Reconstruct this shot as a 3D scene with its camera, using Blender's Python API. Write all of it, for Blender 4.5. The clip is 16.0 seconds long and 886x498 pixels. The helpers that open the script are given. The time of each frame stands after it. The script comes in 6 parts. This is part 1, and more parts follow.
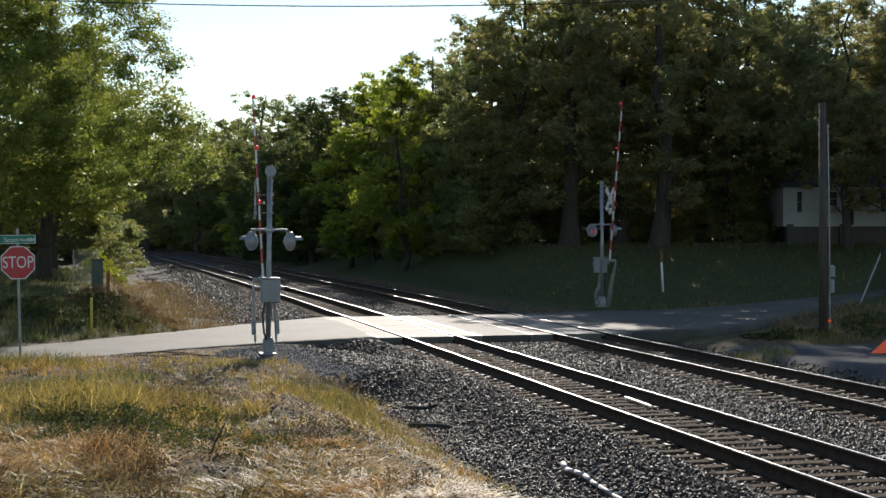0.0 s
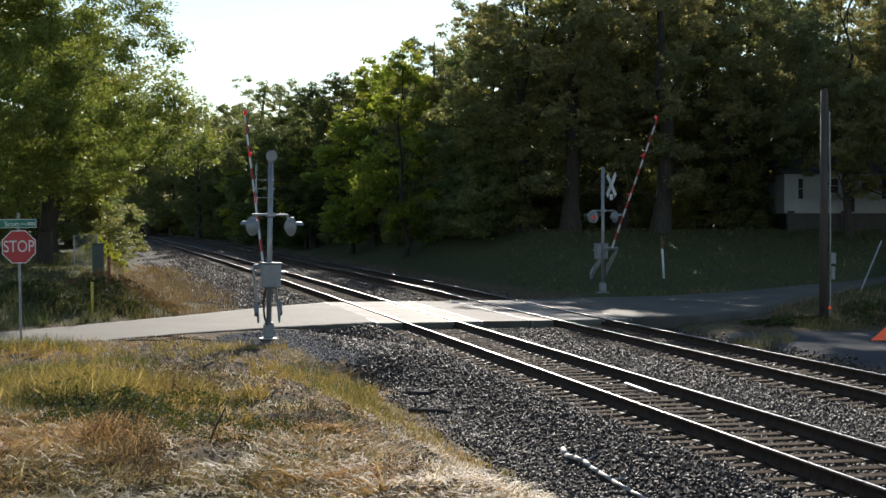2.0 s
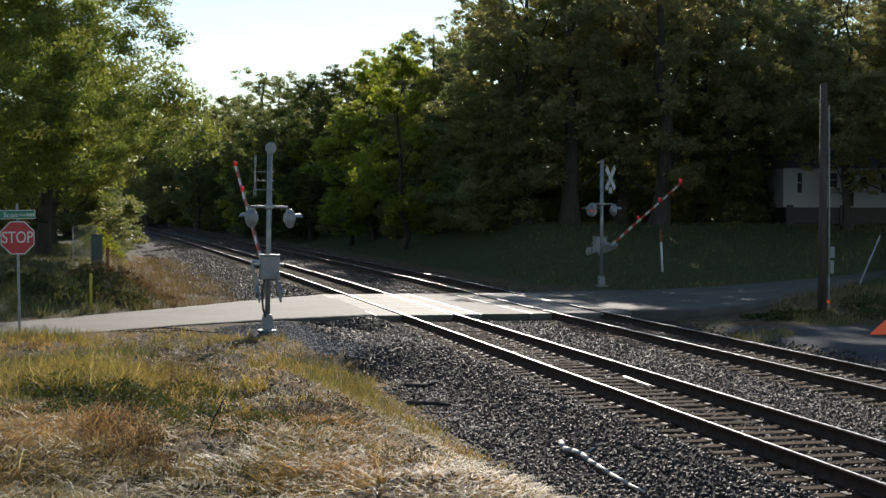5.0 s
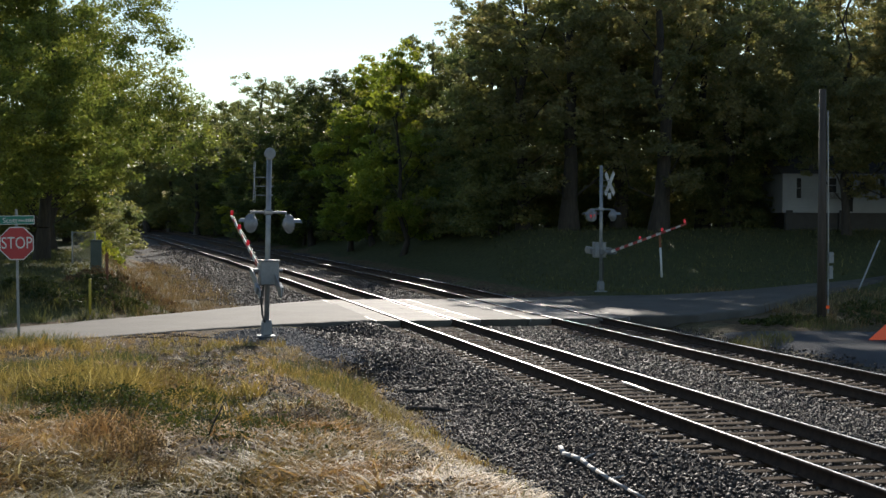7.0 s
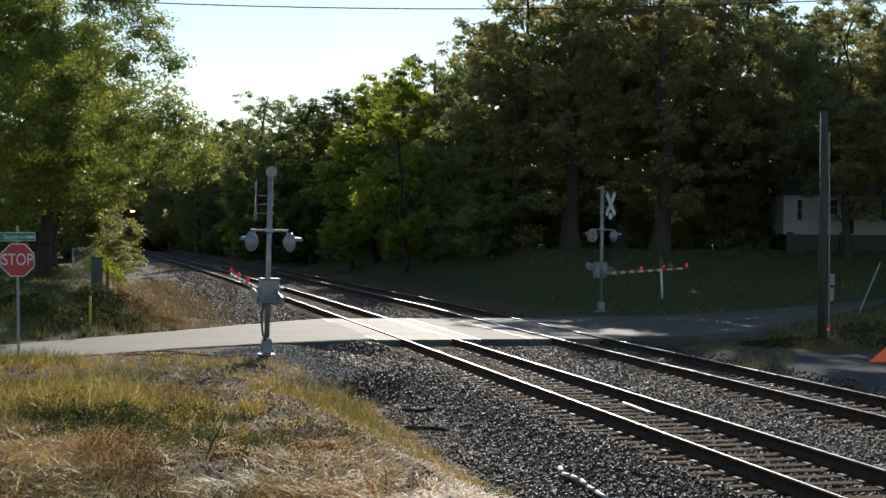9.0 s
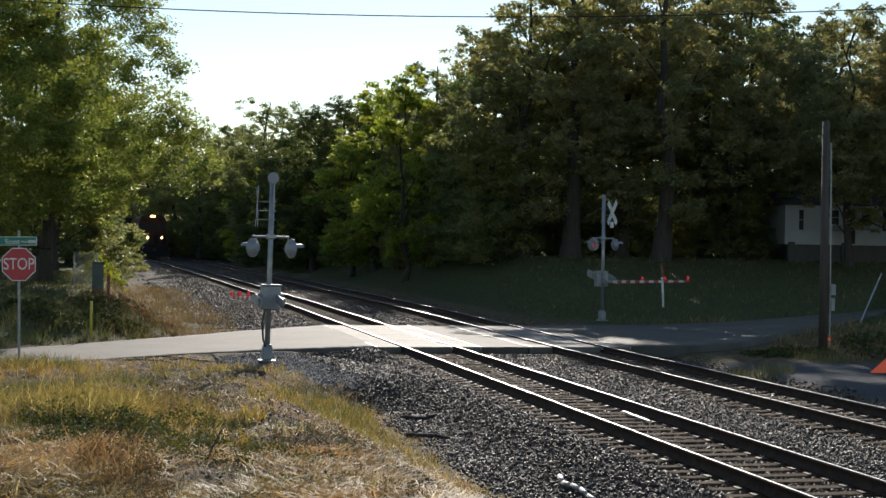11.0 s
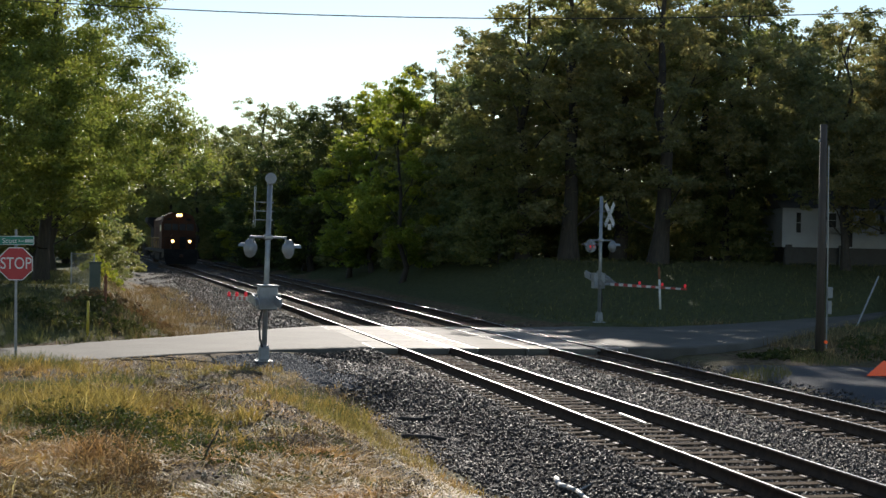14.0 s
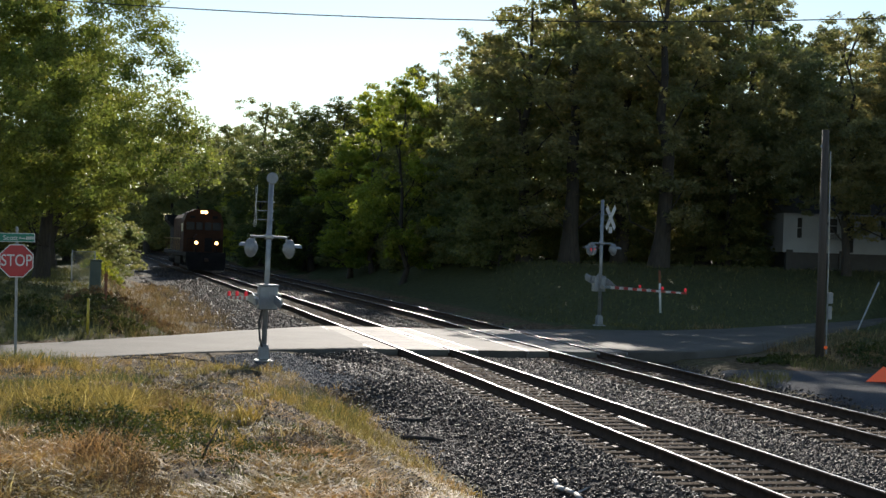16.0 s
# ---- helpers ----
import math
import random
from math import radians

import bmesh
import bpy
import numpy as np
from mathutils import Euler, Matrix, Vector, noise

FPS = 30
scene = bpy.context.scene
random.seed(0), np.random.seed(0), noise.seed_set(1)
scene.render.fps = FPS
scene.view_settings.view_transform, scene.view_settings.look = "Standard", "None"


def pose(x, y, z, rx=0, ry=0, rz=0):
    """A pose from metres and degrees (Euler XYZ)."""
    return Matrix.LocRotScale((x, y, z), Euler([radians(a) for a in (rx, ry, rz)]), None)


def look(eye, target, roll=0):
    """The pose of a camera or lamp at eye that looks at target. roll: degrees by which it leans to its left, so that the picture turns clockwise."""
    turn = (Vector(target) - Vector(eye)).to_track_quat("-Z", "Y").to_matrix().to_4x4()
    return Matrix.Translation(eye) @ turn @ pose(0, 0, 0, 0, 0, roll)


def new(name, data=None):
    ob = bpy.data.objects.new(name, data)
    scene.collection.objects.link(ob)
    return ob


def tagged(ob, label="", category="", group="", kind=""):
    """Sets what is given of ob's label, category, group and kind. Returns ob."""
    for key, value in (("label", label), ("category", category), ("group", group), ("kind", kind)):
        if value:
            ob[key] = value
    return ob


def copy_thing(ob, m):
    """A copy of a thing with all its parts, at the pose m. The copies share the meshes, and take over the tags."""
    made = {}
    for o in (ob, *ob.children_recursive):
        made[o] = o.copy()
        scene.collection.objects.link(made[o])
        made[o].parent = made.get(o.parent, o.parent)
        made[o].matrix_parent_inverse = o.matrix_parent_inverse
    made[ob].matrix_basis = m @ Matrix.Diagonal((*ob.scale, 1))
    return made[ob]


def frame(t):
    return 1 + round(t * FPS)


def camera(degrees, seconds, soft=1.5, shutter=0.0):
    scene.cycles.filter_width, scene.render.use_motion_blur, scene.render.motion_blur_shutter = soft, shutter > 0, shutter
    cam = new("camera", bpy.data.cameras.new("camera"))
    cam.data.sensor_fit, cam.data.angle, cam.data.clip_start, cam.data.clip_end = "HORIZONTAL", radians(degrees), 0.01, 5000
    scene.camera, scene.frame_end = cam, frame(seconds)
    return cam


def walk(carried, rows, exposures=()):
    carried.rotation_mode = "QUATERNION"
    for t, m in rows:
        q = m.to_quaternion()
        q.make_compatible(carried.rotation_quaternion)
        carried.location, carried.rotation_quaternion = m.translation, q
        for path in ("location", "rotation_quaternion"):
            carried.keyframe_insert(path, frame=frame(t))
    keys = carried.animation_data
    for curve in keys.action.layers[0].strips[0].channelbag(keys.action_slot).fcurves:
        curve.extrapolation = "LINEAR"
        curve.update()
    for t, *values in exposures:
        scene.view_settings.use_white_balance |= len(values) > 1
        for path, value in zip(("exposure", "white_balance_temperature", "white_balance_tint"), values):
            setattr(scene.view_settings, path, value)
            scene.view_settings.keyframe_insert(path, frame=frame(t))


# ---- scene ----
cam = camera(33.6, 16.0, soft=1.5)
EYE_Z = 2.98
PATH = [
    (0, pose(0, 0, 2.98, 89.305, 0.214, -0.025)),
    (0.5, pose(0, 0, 2.98, 89.263, 0.099, -0.013)),
    (1, pose(0, 0, 2.98, 89.054, 0.030, -0.000)),
    (1.5, pose(0, 0, 2.98, 88.811, 0.022, 0.011)),
    (2, pose(0, 0, 2.98, 88.743, 0.021, 0.009)),
    (2.5, pose(0, 0, 2.98, 88.721, -0.105, 0.017)),
    (3, pose(0, 0, 2.98, 88.529, -0.170, 0.006)),
    (3.5, pose(0, 0, 2.98, 88.465, -0.250, 0.007)),
    (4, pose(0, 0, 2.98, 88.450, -0.227, 0.004)),
    (6.5, pose(0, 0, 2.98, 88.530, -0.199, -0.060)),
    (7, pose(0, 0, 2.98, 88.667, -0.196, -0.060)),
    (7.5, pose(0, 0, 2.98, 88.906, -0.334, -0.009)),
    (8, pose(0, 0, 2.98, 89.125, -0.627, -0.020)),
    (8.5, pose(0, 0, 2.98, 89.293, -0.616, -0.022)),
    (9, pose(0, 0, 2.98, 89.423, -0.558, -0.025)),
    (11.5, pose(0, 0, 2.98, 89.726, -1.019, 0.034)),
    (12, pose(0, 0, 2.98, 89.698, -0.948, 0.014)),
    (12.5, pose(0, 0, 2.98, 89.724, -1.003, -0.032)),
    (13, pose(0, 0, 2.98, 89.729, -1.127, -0.099)),
    (13.5, pose(0, 0, 2.98, 89.739, -1.182, -0.115)),
    (14, pose(0, 0, 2.98, 89.763, -1.223, -0.075)),
    (14.5, pose(0, 0, 2.98, 89.774, -1.306, -0.020)),
    (15, pose(0, 0, 2.98, 89.781, -1.437, -0.026)),
    (15.5, pose(0, 0, 2.98, 89.808, -1.701, -0.014)),
    (16, pose(0, 0, 2.98, 89.820, -1.817, -0.045)),
]
walk(cam, PATH, exposures=[(0, 0.33), (3.5, 0.28), (6.5, 0.12), (8, 0.10), (9, 0.18), (12.5, 0.26), (16, 0.28)])

# ---------------------------------------------------------------- light
SUN_AZ, SUN_EL = 0.5, 22.0   # degrees to the right of +Y, degrees above the horizon
world = bpy.data.worlds.new("world")
scene.world = world
world.use_nodes = True
wn = world.node_tree
sky = wn.nodes.new("ShaderNodeTexSky")
sky.sky_type = "NISHITA"
sky.sun_disc = False
sky.sun_elevation = radians(SUN_EL)
sky.sun_rotation = radians(SUN_AZ)
sky.air_density, sky.dust_density, sky.ozone_density = 1.0, 0.05, 1.0
wn.links.new(sky.outputs[0], wn.nodes["Background"].inputs[0])
wn.nodes["Background"].inputs[1].default_value = 0.112
sun = new("sun", bpy.data.lights.new("sun", "SUN"))
sun.data.energy = 5.0
sun.data.angle = radians(0.53)
sun.data.color = (1.0, 0.92, 0.82)
a, e = radians(SUN_AZ), radians(SUN_EL)
sun.matrix_world = look((60 * math.sin(a), 60 * math.cos(a), 60 * math.tan(e)), (0, 0, 0))


# ---------------------------------------------------------------- materials
def nodes_of(name):
    m = bpy.data.materials.new(name)
    m.use_nodes = True
    return m, m.node_tree.nodes, m.node_tree.links, m.node_tree.nodes["Principled BSDF"]


def noise_node(n, l, scale, detail=4, coord="Object", stretch=None, rough=0.6):
    tc = n.new("ShaderNodeTexCoord")
    mp = n.new("ShaderNodeMapping")
    l.new(tc.outputs[coord], mp.inputs[0])
    if stretch:
        mp.inputs["Scale"].default_value = stretch
    t = n.new("ShaderNodeTexNoise")
    t.inputs["Scale"].default_value, t.inputs["Detail"].default_value = scale, detail
    t.inputs["Roughness"].default_value = rough
    l.new(mp.outputs[0], t.inputs["Vector"])
    return t


def ramp(n, l, fac, stops):
    r = n.new("ShaderNodeValToRGB")
    el = r.color_ramp.elements
    while len(el) < len(stops):
        el.new(0.5)
    for e_, (p, c) in zip(el, stops):
        e_.position, e_.color = p, (*c, 1)
    l.new(fac, r.inputs[0])
    return r


def mixc(n, l, fac, c1, c2, mode="MIX"):
    m = n.new("ShaderNodeMix")
    m.data_type, m.blend_type = "RGBA", mode
    for sock, v in ((m.inputs[0], fac), (m.inputs[6], c1), (m.inputs[7], c2)):
        if isinstance(v, (int, float)):
            sock.default_value = v
        elif isinstance(v, tuple):
            sock.default_value = (*v, 1)
        else:
            l.new(v, sock)
    return m.outputs[2]


def bump(n, l, bs, height, strength=0.4, dist=0.02):
    b = n.new("ShaderNodeBump")
    b.inputs["Strength"].default_value, b.inputs["Distance"].default_value = strength, dist
    l.new(height, b.inputs["Height"])
    l.new(b.outputs[0], bs.inputs["Normal"])


def surface(name, c1, c2, big=1.0, fine=40.0, rough=0.7, metal=0.0, bumps=0.3, dist=0.01, stain=0.25, vary=0.0, stretch=None, spec=None):
    """A worn surface: two colours in large patches and fine grain, with a little relief."""
    m, n, l, bs = nodes_of(name)
    a1 = noise_node(n, l, big, 5, stretch=stretch)
    a2 = noise_node(n, l, fine, 3, stretch=stretch)
    col = ramp(n, l, a1.outputs[0], [(0.32, c1), (0.68, c2)]).outputs[0]
    g = ramp(n, l, a2.outputs[0], [(0.3, (1 - stain,) * 3), (0.7, (1, 1, 1))]).outputs[0]
    col = mixc(n, l, 1.0, col, g, "MULTIPLY")
    if vary:
        oi = n.new("ShaderNodeObjectInfo")
        v = ramp(n, l, oi.outputs["Random"], [(0.0, (1 - vary,) * 3), (1.0, (1 + vary,) * 3)]).outputs[0]
        col = mixc(n, l, 1.0, col, v, "MULTIPLY")
    l.new(col, bs.inputs["Base Color"])
    bs.inputs["Roughness"].default_value, bs.inputs["Metallic"].default_value = rough, metal
    if spec is not None:
        bs.inputs["Specular IOR Level"].default_value = spec
    if bumps:
        bump(n, l, bs, a2.outputs[0], bumps, dist)
    return m


def glow(name, colour, strength, base=(0.3, 0.02, 0.02)):
    m, n, l, bs = nodes_of(name)
    bs.inputs["Base Color"].default_value = (*base, 1)
    bs.inputs["Roughness"].default_value = 0.25
    bs.inputs["Emission Color"].default_value = (*colour, 1)
    bs.inputs["Emission Strength"].default_value = strength
    return m


def leaf_material(name, dark, light, yellow, trans=0.5, gloss=0.5, through_tint=(1.6, 1.5, 0.75), shine=0.3):
    """Leaves that let light through; the colour varies from leaf to leaf and from bough to bough."""
    m, n, l, bs = nodes_of(name)
    geo = n.new("ShaderNodeNewGeometry")
    big = noise_node(n, l, 0.45, 3)
    c = ramp(n, l, geo.outputs["Random Per Island"], [(0.0, dark), (0.6, light), (0.93, light), (1.0, yellow)]).outputs[0]
    shade = ramp(n, l, big.outputs[0], [(0.35, (0.72, 0.85, 0.8)), (0.65, (1.15, 1.08, 0.9))]).outputs[0]
    c = mixc(n, l, 1.0, c, shade, "MULTIPLY")
    oi = n.new("ShaderNodeObjectInfo")
    v = ramp(n, l, oi.outputs["Random"], [(0.0, (0.85, 0.92, 0.9)), (1.0, (1.15, 1.05, 0.92))]).outputs[0]
    c = mixc(n, l, 1.0, c, v, "MULTIPLY")
    l.new(c, bs.inputs["Base Color"])
    bs.inputs["Roughness"].default_value = gloss
    bs.inputs["Specular IOR Level"].default_value = shine
    tr = n.new("ShaderNodeBsdfTranslucent")
    warm = mixc(n, l, 1.0, c, through_tint, "MULTIPLY")
    l.new(warm, tr.inputs[0])
    mix = n.new("ShaderNodeMixShader")
    mix.inputs[0].default_value = trans
    l.new(bs.outputs[0], mix.inputs[1])
    l.new(tr.outputs[0], mix.inputs[2])
    l.new(mix.outputs[0], n["Material Output"].inputs[0])
    return m


def stones_material(name, c1, c2, c3, rough=0.55):
    m, n, l, bs = nodes_of(name)
    geo = n.new("ShaderNodeNewGeometry")
    c = ramp(n, l, geo.outputs["Random Per Island"], [(0.0, c1), (0.55, c2), (1.0, c3)]).outputs[0]
    g = noise_node(n, l, 60, 3)
    c = mixc(n, l, 1.0, c, ramp(n, l, g.outputs[0], [(0.3, (0.7, 0.7, 0.7)), (0.7, (1.1, 1.08, 1.05))]).outputs[0], "MULTIPLY")
    l.new(c, bs.inputs["Base Color"])
    bs.inputs["Roughness"].default_value = rough
    bs.inputs["Specular IOR Level"].default_value = 0.2
    return m


M = {}
M["asphalt"] = surface("worn_asphalt", (0.080, 0.071, 0.057), (0.130, 0.116, 0.093), 0.5, 55, 0.8, spec=0.23, bumps=0.35, dist=0.01, stain=0.35)
M["concrete"] = surface("crossing_concrete", (0.16, 0.143, 0.114), (0.24, 0.215, 0.172), 1.2, 40, 0.78, bumps=0.2, vary=0.12, spec=0.28, stain=0.35)
M["rail_side"] = surface("rusty_rail_side", (0.045, 0.033, 0.025), (0.09, 0.060, 0.043), 6, 60, 0.85, 0.0, spec=0.06, bumps=0.3, dist=0.004)
M["rail_top"] = surface("polished_rail_head", (0.50, 0.49, 0.50), (0.66, 0.64, 0.65), 3, 30, 0.40, 1.0, bumps=0.02, stain=0.1, stretch=(1, 1, 1))
M["edge_steel"] = surface("worn_edge_steel", (0.36, 0.35, 0.33), (0.48, 0.46, 0.44), 3, 30, 0.5, 0.3, bumps=0.02, stain=0.15)
M["tie"] = surface("weathered_tie_wood", (0.075, 0.052, 0.034), (0.165, 0.112, 0.070), 3, 30, 0.92, spec=0.04, bumps=0.5, dist=0.01, stain=0.45, vary=0.25, stretch=(1, 8, 1))
M["plate"] = surface("rusty_tie_plate", (0.06, 0.038, 0.028), (0.12, 0.075, 0.055), 8, 60, 0.72, 0.1, bumps=0.2)
M["galv"] = surface("galvanised_steel", (0.25, 0.265, 0.275), (0.37, 0.385, 0.395), 5, 70, 0.45, 0.55, bumps=0.05, stain=0.15)
M["alu"] = surface("grey_painted_aluminium", (0.22, 0.235, 0.25), (0.32, 0.335, 0.35), 2, 40, 0.5, 0.3, bumps=0.05, stain=0.2)
M["black"] = surface("black_painted_steel", (0.015, 0.015, 0.016), (0.03, 0.03, 0.032), 4, 50, 0.5, bumps=0.05)
M["white"] = surface("white_reflective_sheeting", (0.62, 0.62, 0.60), (0.75, 0.75, 0.73), 3, 40, 0.45, bumps=0.03, stain=0.12)
M["red"] = surface("red_reflective_sheeting", (0.36, 0.03, 0.03), (0.55, 0.045, 0.04), 3, 40, 0.45, bumps=0.03, stain=0.15)
M["stop_red"] = surface("stop_sign_red", (0.40, 0.022, 0.03), (0.48, 0.03, 0.04), 2, 30, 0.4, bumps=0.02, stain=0.1)
M["sign_green"] = surface("street_sign_green", (0.0, 0.16, 0.10), (0.01, 0.20, 0.13), 2, 30, 0.4, bumps=0.02, stain=0.1)
M["lens_red"] = glow("lit_red_lens", (1.0, 0.05, 0.06), 0.5)
M["lens_dim"] = glow("unlit_red_lens", (1.0, 0.03, 0.03), 0.05, (0.10, 0.01, 0.01))
M["arm_lamp"] = glow("gate_arm_lamp_red", (1.0, 0.03, 0.05), 0.2, (0.42, 0.03, 0.04))
# faint emission added to sign fabric and pole reflector; neither is a lamp
M["orange"] = glow("fluorescent_orange_with_glow", (1.0, 0.12, 0.02), 0.12, (0.75, 0.12, 0.03))
M["pole_wood"] = surface("creosoted_pole_wood", (0.05, 0.04, 0.033), (0.10, 0.08, 0.065), 2, 40, 0.8, bumps=0.5, dist=0.01, stretch=(6, 6, 0.4))
M["bark"] = surface("tree_bark", (0.035, 0.030, 0.025), (0.075, 0.063, 0.050), 3, 30, 0.9, bumps=0.8, dist=0.02, stretch=(4, 4, 0.6))
M["gravel_pad"] = surface("fine_grey_gravel", (0.15, 0.15, 0.15), (0.24, 0.235, 0.225), 1.5, 90, 0.8, bumps=0.6, dist=0.015, stain=0.5)
# white boards toned down to grey-blue: the house's shade is in the colour
M["house_shaded_white"] = surface("shade_toned_white_siding", (0.30, 0.32, 0.345), (0.37, 0.39, 0.415), 0.8, 20, 0.6, bumps=0.05, stain=0.08)
M["roof"] = surface("dark_shingle_roof", (0.05, 0.05, 0.05), (0.09, 0.085, 0.08), 1, 30, 0.85, bumps=0.4)
M["glass"] = surface("dark_window_glass", (0.012, 0.013, 0.015), (0.02, 0.022, 0.024), 1, 10, 0.35, spec=0.25, bumps=0.0, stain=0.02)
# orange paint set very dark: the shade over the engine is in the colour
M["loco_body"] = surface("shade_darkened_orange_paint", (0.055, 0.027, 0.016), (0.085, 0.041, 0.023), 1, 20, 0.85, spec=0.1, bumps=0.03, stain=0.3)
M["loco_dark"] = surface("black_loco_paint", (0.015, 0.015, 0.016), (0.032, 0.031, 0.03), 1, 20, 0.85, spec=0.1, bumps=0.03, stain=0.3)
M["loco_yellow"] = surface("faded_yellow_paint", (0.42, 0.25, 0.03), (0.5, 0.32, 0.05), 1, 20, 0.5, bumps=0.03, stain=0.3)
M["headlight"] = glow("burning_headlight", (1.0, 0.52, 0.17), 6.5, (0.9, 0.8, 0.7))
M["yellow_post"] = surface("yellow_plastic", (0.5, 0.38, 0.03), (0.6, 0.46, 0.05), 3, 30, 0.5)
M["rust_post"] = surface("rusty_post", (0.16, 0.06, 0.03), (0.26, 0.10, 0.04), 3, 30, 0.8)
M["green_box"] = surface("dull_green_cabinet", (0.05, 0.07, 0.055), (0.08, 0.10, 0.08), 2, 30, 0.6)
M["wood_grey"] = surface("bleached_driftwood", (0.42, 0.39, 0.35), (0.62, 0.59, 0.54), 6, 60, 0.6, bumps=0.3)
M["wire"] = surface("black_cable", (0.02, 0.02, 0.02), (0.03, 0.03, 0.03), 3, 20, 0.5, bumps=0.0)
M["leaf_locust"] = leaf_material("locust_leaves", (0.14, 0.165, 0.06), (0.26, 0.28, 0.095), (0.40, 0.34, 0.12), 0.58, 0.5, (1.38, 1.38, 0.85))
M["leaf_wood"] = leaf_material("woodland_leaves", (0.14, 0.16, 0.09), (0.22, 0.24, 0.125), (0.34, 0.29, 0.13), 0.55, 0.5, (1.5, 1.42, 0.95))
M["leaf_autumn"] = leaf_material("autumn_leaves", (0.19, 0.19, 0.12), (0.27, 0.255, 0.155), (0.38, 0.29, 0.15), 0.55, 0.5, (1.45, 1.38, 0.95))
# paler green: sunlight on the edge trees is put into the leaf colour
M["leaf_light"] = leaf_material("sunlit_toned_green_leaves", (0.17, 0.22, 0.05), (0.29, 0.34, 0.09), (0.40, 0.38, 0.10), 0.55)
# darkened green: the shade of the backlit far trees is in the leaf colour
M["leaf_backlit"] = leaf_material("backlit_darkened_leaves", (0.055, 0.075, 0.035), (0.10, 0.125, 0.055), (0.20, 0.20, 0.08), 0.42)
M["leaf_weed"] = leaf_material("weed_leaves", (0.035, 0.048, 0.017), (0.075, 0.09, 0.032), (0.17, 0.15, 0.06), 0.4, 0.75, (1.3, 1.2, 0.8))
M["weed_stem"] = surface("weed_stems", (0.12, 0.10, 0.05), (0.20, 0.16, 0.08), 5, 30, 0.8, bumps=0.0)
M["weed_dead"] = leaf_material("withered_leaves", (0.10, 0.065, 0.04), (0.19, 0.125, 0.075), (0.34, 0.24, 0.14), 0.35, 0.85, (1.2, 1.05, 0.8))
M["straw"] = leaf_material("dry_straw", (0.16, 0.105, 0.05), (0.50, 0.36, 0.185), (0.90, 0.70, 0.41), 0.38, 0.58, (1.16, 1.02, 0.78), 0.18)
M["grass_green"] = leaf_material("green_grass_blades", (0.065, 0.07, 0.038), (0.125, 0.125, 0.068), (0.34, 0.28, 0.15), 0.4, 0.7, (1.3, 1.25, 0.8))
M["bank_grass"] = leaf_material("faded_bank_grass", (0.085, 0.062, 0.042), (0.24, 0.185, 0.12), (0.52, 0.43, 0.30), 0.38, 0.6, (1.12, 1.02, 0.82), 0.2)
M["rust_grass"] = leaf_material("reddish_straw", (0.14, 0.09, 0.05), (0.36, 0.25, 0.145), (0.72, 0.57, 0.38), 0.38, 0.6, (1.1, 1.0, 0.84), 0.18)
M["gold_grass"] = leaf_material("golden_grass_blades", (0.12, 0.093, 0.037), (0.36, 0.29, 0.125), (0.84, 0.69, 0.38), 0.42, 0.6, (1.10, 1.05, 0.80), 0.14)
M["ballast"] = stones_material("ballast_stone", (0.038, 0.031, 0.026), (0.080, 0.065, 0.054), (0.22, 0.178, 0.142), 0.6)
M["pad_stone"] = stones_material("blue_grey_gravel", (0.045, 0.048, 0.053), (0.10, 0.105, 0.113), (0.20, 0.205, 0.215), 0.7)
M["pebble"] = stones_material("earthy_pebble", (0.045, 0.034, 0.025), (0.15, 0.118, 0.085), (0.42, 0.345, 0.25), 0.8)


# ---------------------------------------------------------------- mesh helpers
def mesh_from(name, verts, faces, material=None, smooth=False):
    me = bpy.data.meshes.new(name)
    verts, faces = np.asarray(verts, np.float32), np.asarray(faces, np.int32)
    k = faces.shape[1]
    me.vertices.add(len(verts))
    me.vertices.foreach_set("co", verts.ravel())
    me.loops.add(faces.size)
    me.loops.foreach_set("vertex_index", faces.ravel())
    me.polygons.add(len(faces))
    me.polygons.foreach_set("loop_start", np.arange(0, faces.size, k, dtype=np.int32))
    me.polygons.foreach_set("loop_total", np.full(len(faces), k, np.int32))
    if smooth:
        me.polygons.foreach_set("use_smooth", np.ones(len(faces), bool))
    me.update(calc_edges=True)
    if material:
        me.materials.append(material)
    return me


def part(name, bm, material, parent=None, label="", at=None, smooth=False):
    me = bpy.data.meshes.new(name)
    if smooth:
        for f in bm.faces:
            f.smooth = True
    bm.to_mesh(me)
    bm.free()
    me.materials.append(material)
    ob = new(name, me)
    if parent:
        ob.parent = parent
    if at is not None:
        ob.matrix_basis = at
    return tagged(ob, label)


def thing(name, label, category, at=None, group="", kind=""):
    ob = new(name)
    ob.empty_display_size = 0.2
    if at is not None:
        ob.matrix_basis = at
    return tagged(ob, label, category, group, kind)


def box(bm, cx, cy, cz, sx, sy, sz, rot=None, bevel=0.0):
    r = bmesh.ops.create_cube(bm, size=1)
    vs = r["verts"]
    bmesh.ops.scale(bm, vec=(sx, sy, sz), verts=vs)
    if bevel:
        es = list({e_ for v in vs for e_ in v.link_edges})
        b = bmesh.ops.bevel(bm, geom=es, offset=bevel, segments=1, affect="EDGES", profile=0.5)
        vs = list({v for f in b["faces"] for v in f.verts} | {v for v in vs if v.is_valid})
    m = Matrix.Translation((cx, cy, cz)) @ (rot.to_4x4() if rot is not None else Matrix())
    bmesh.ops.transform(bm, matrix=m, verts=vs)
    return bm


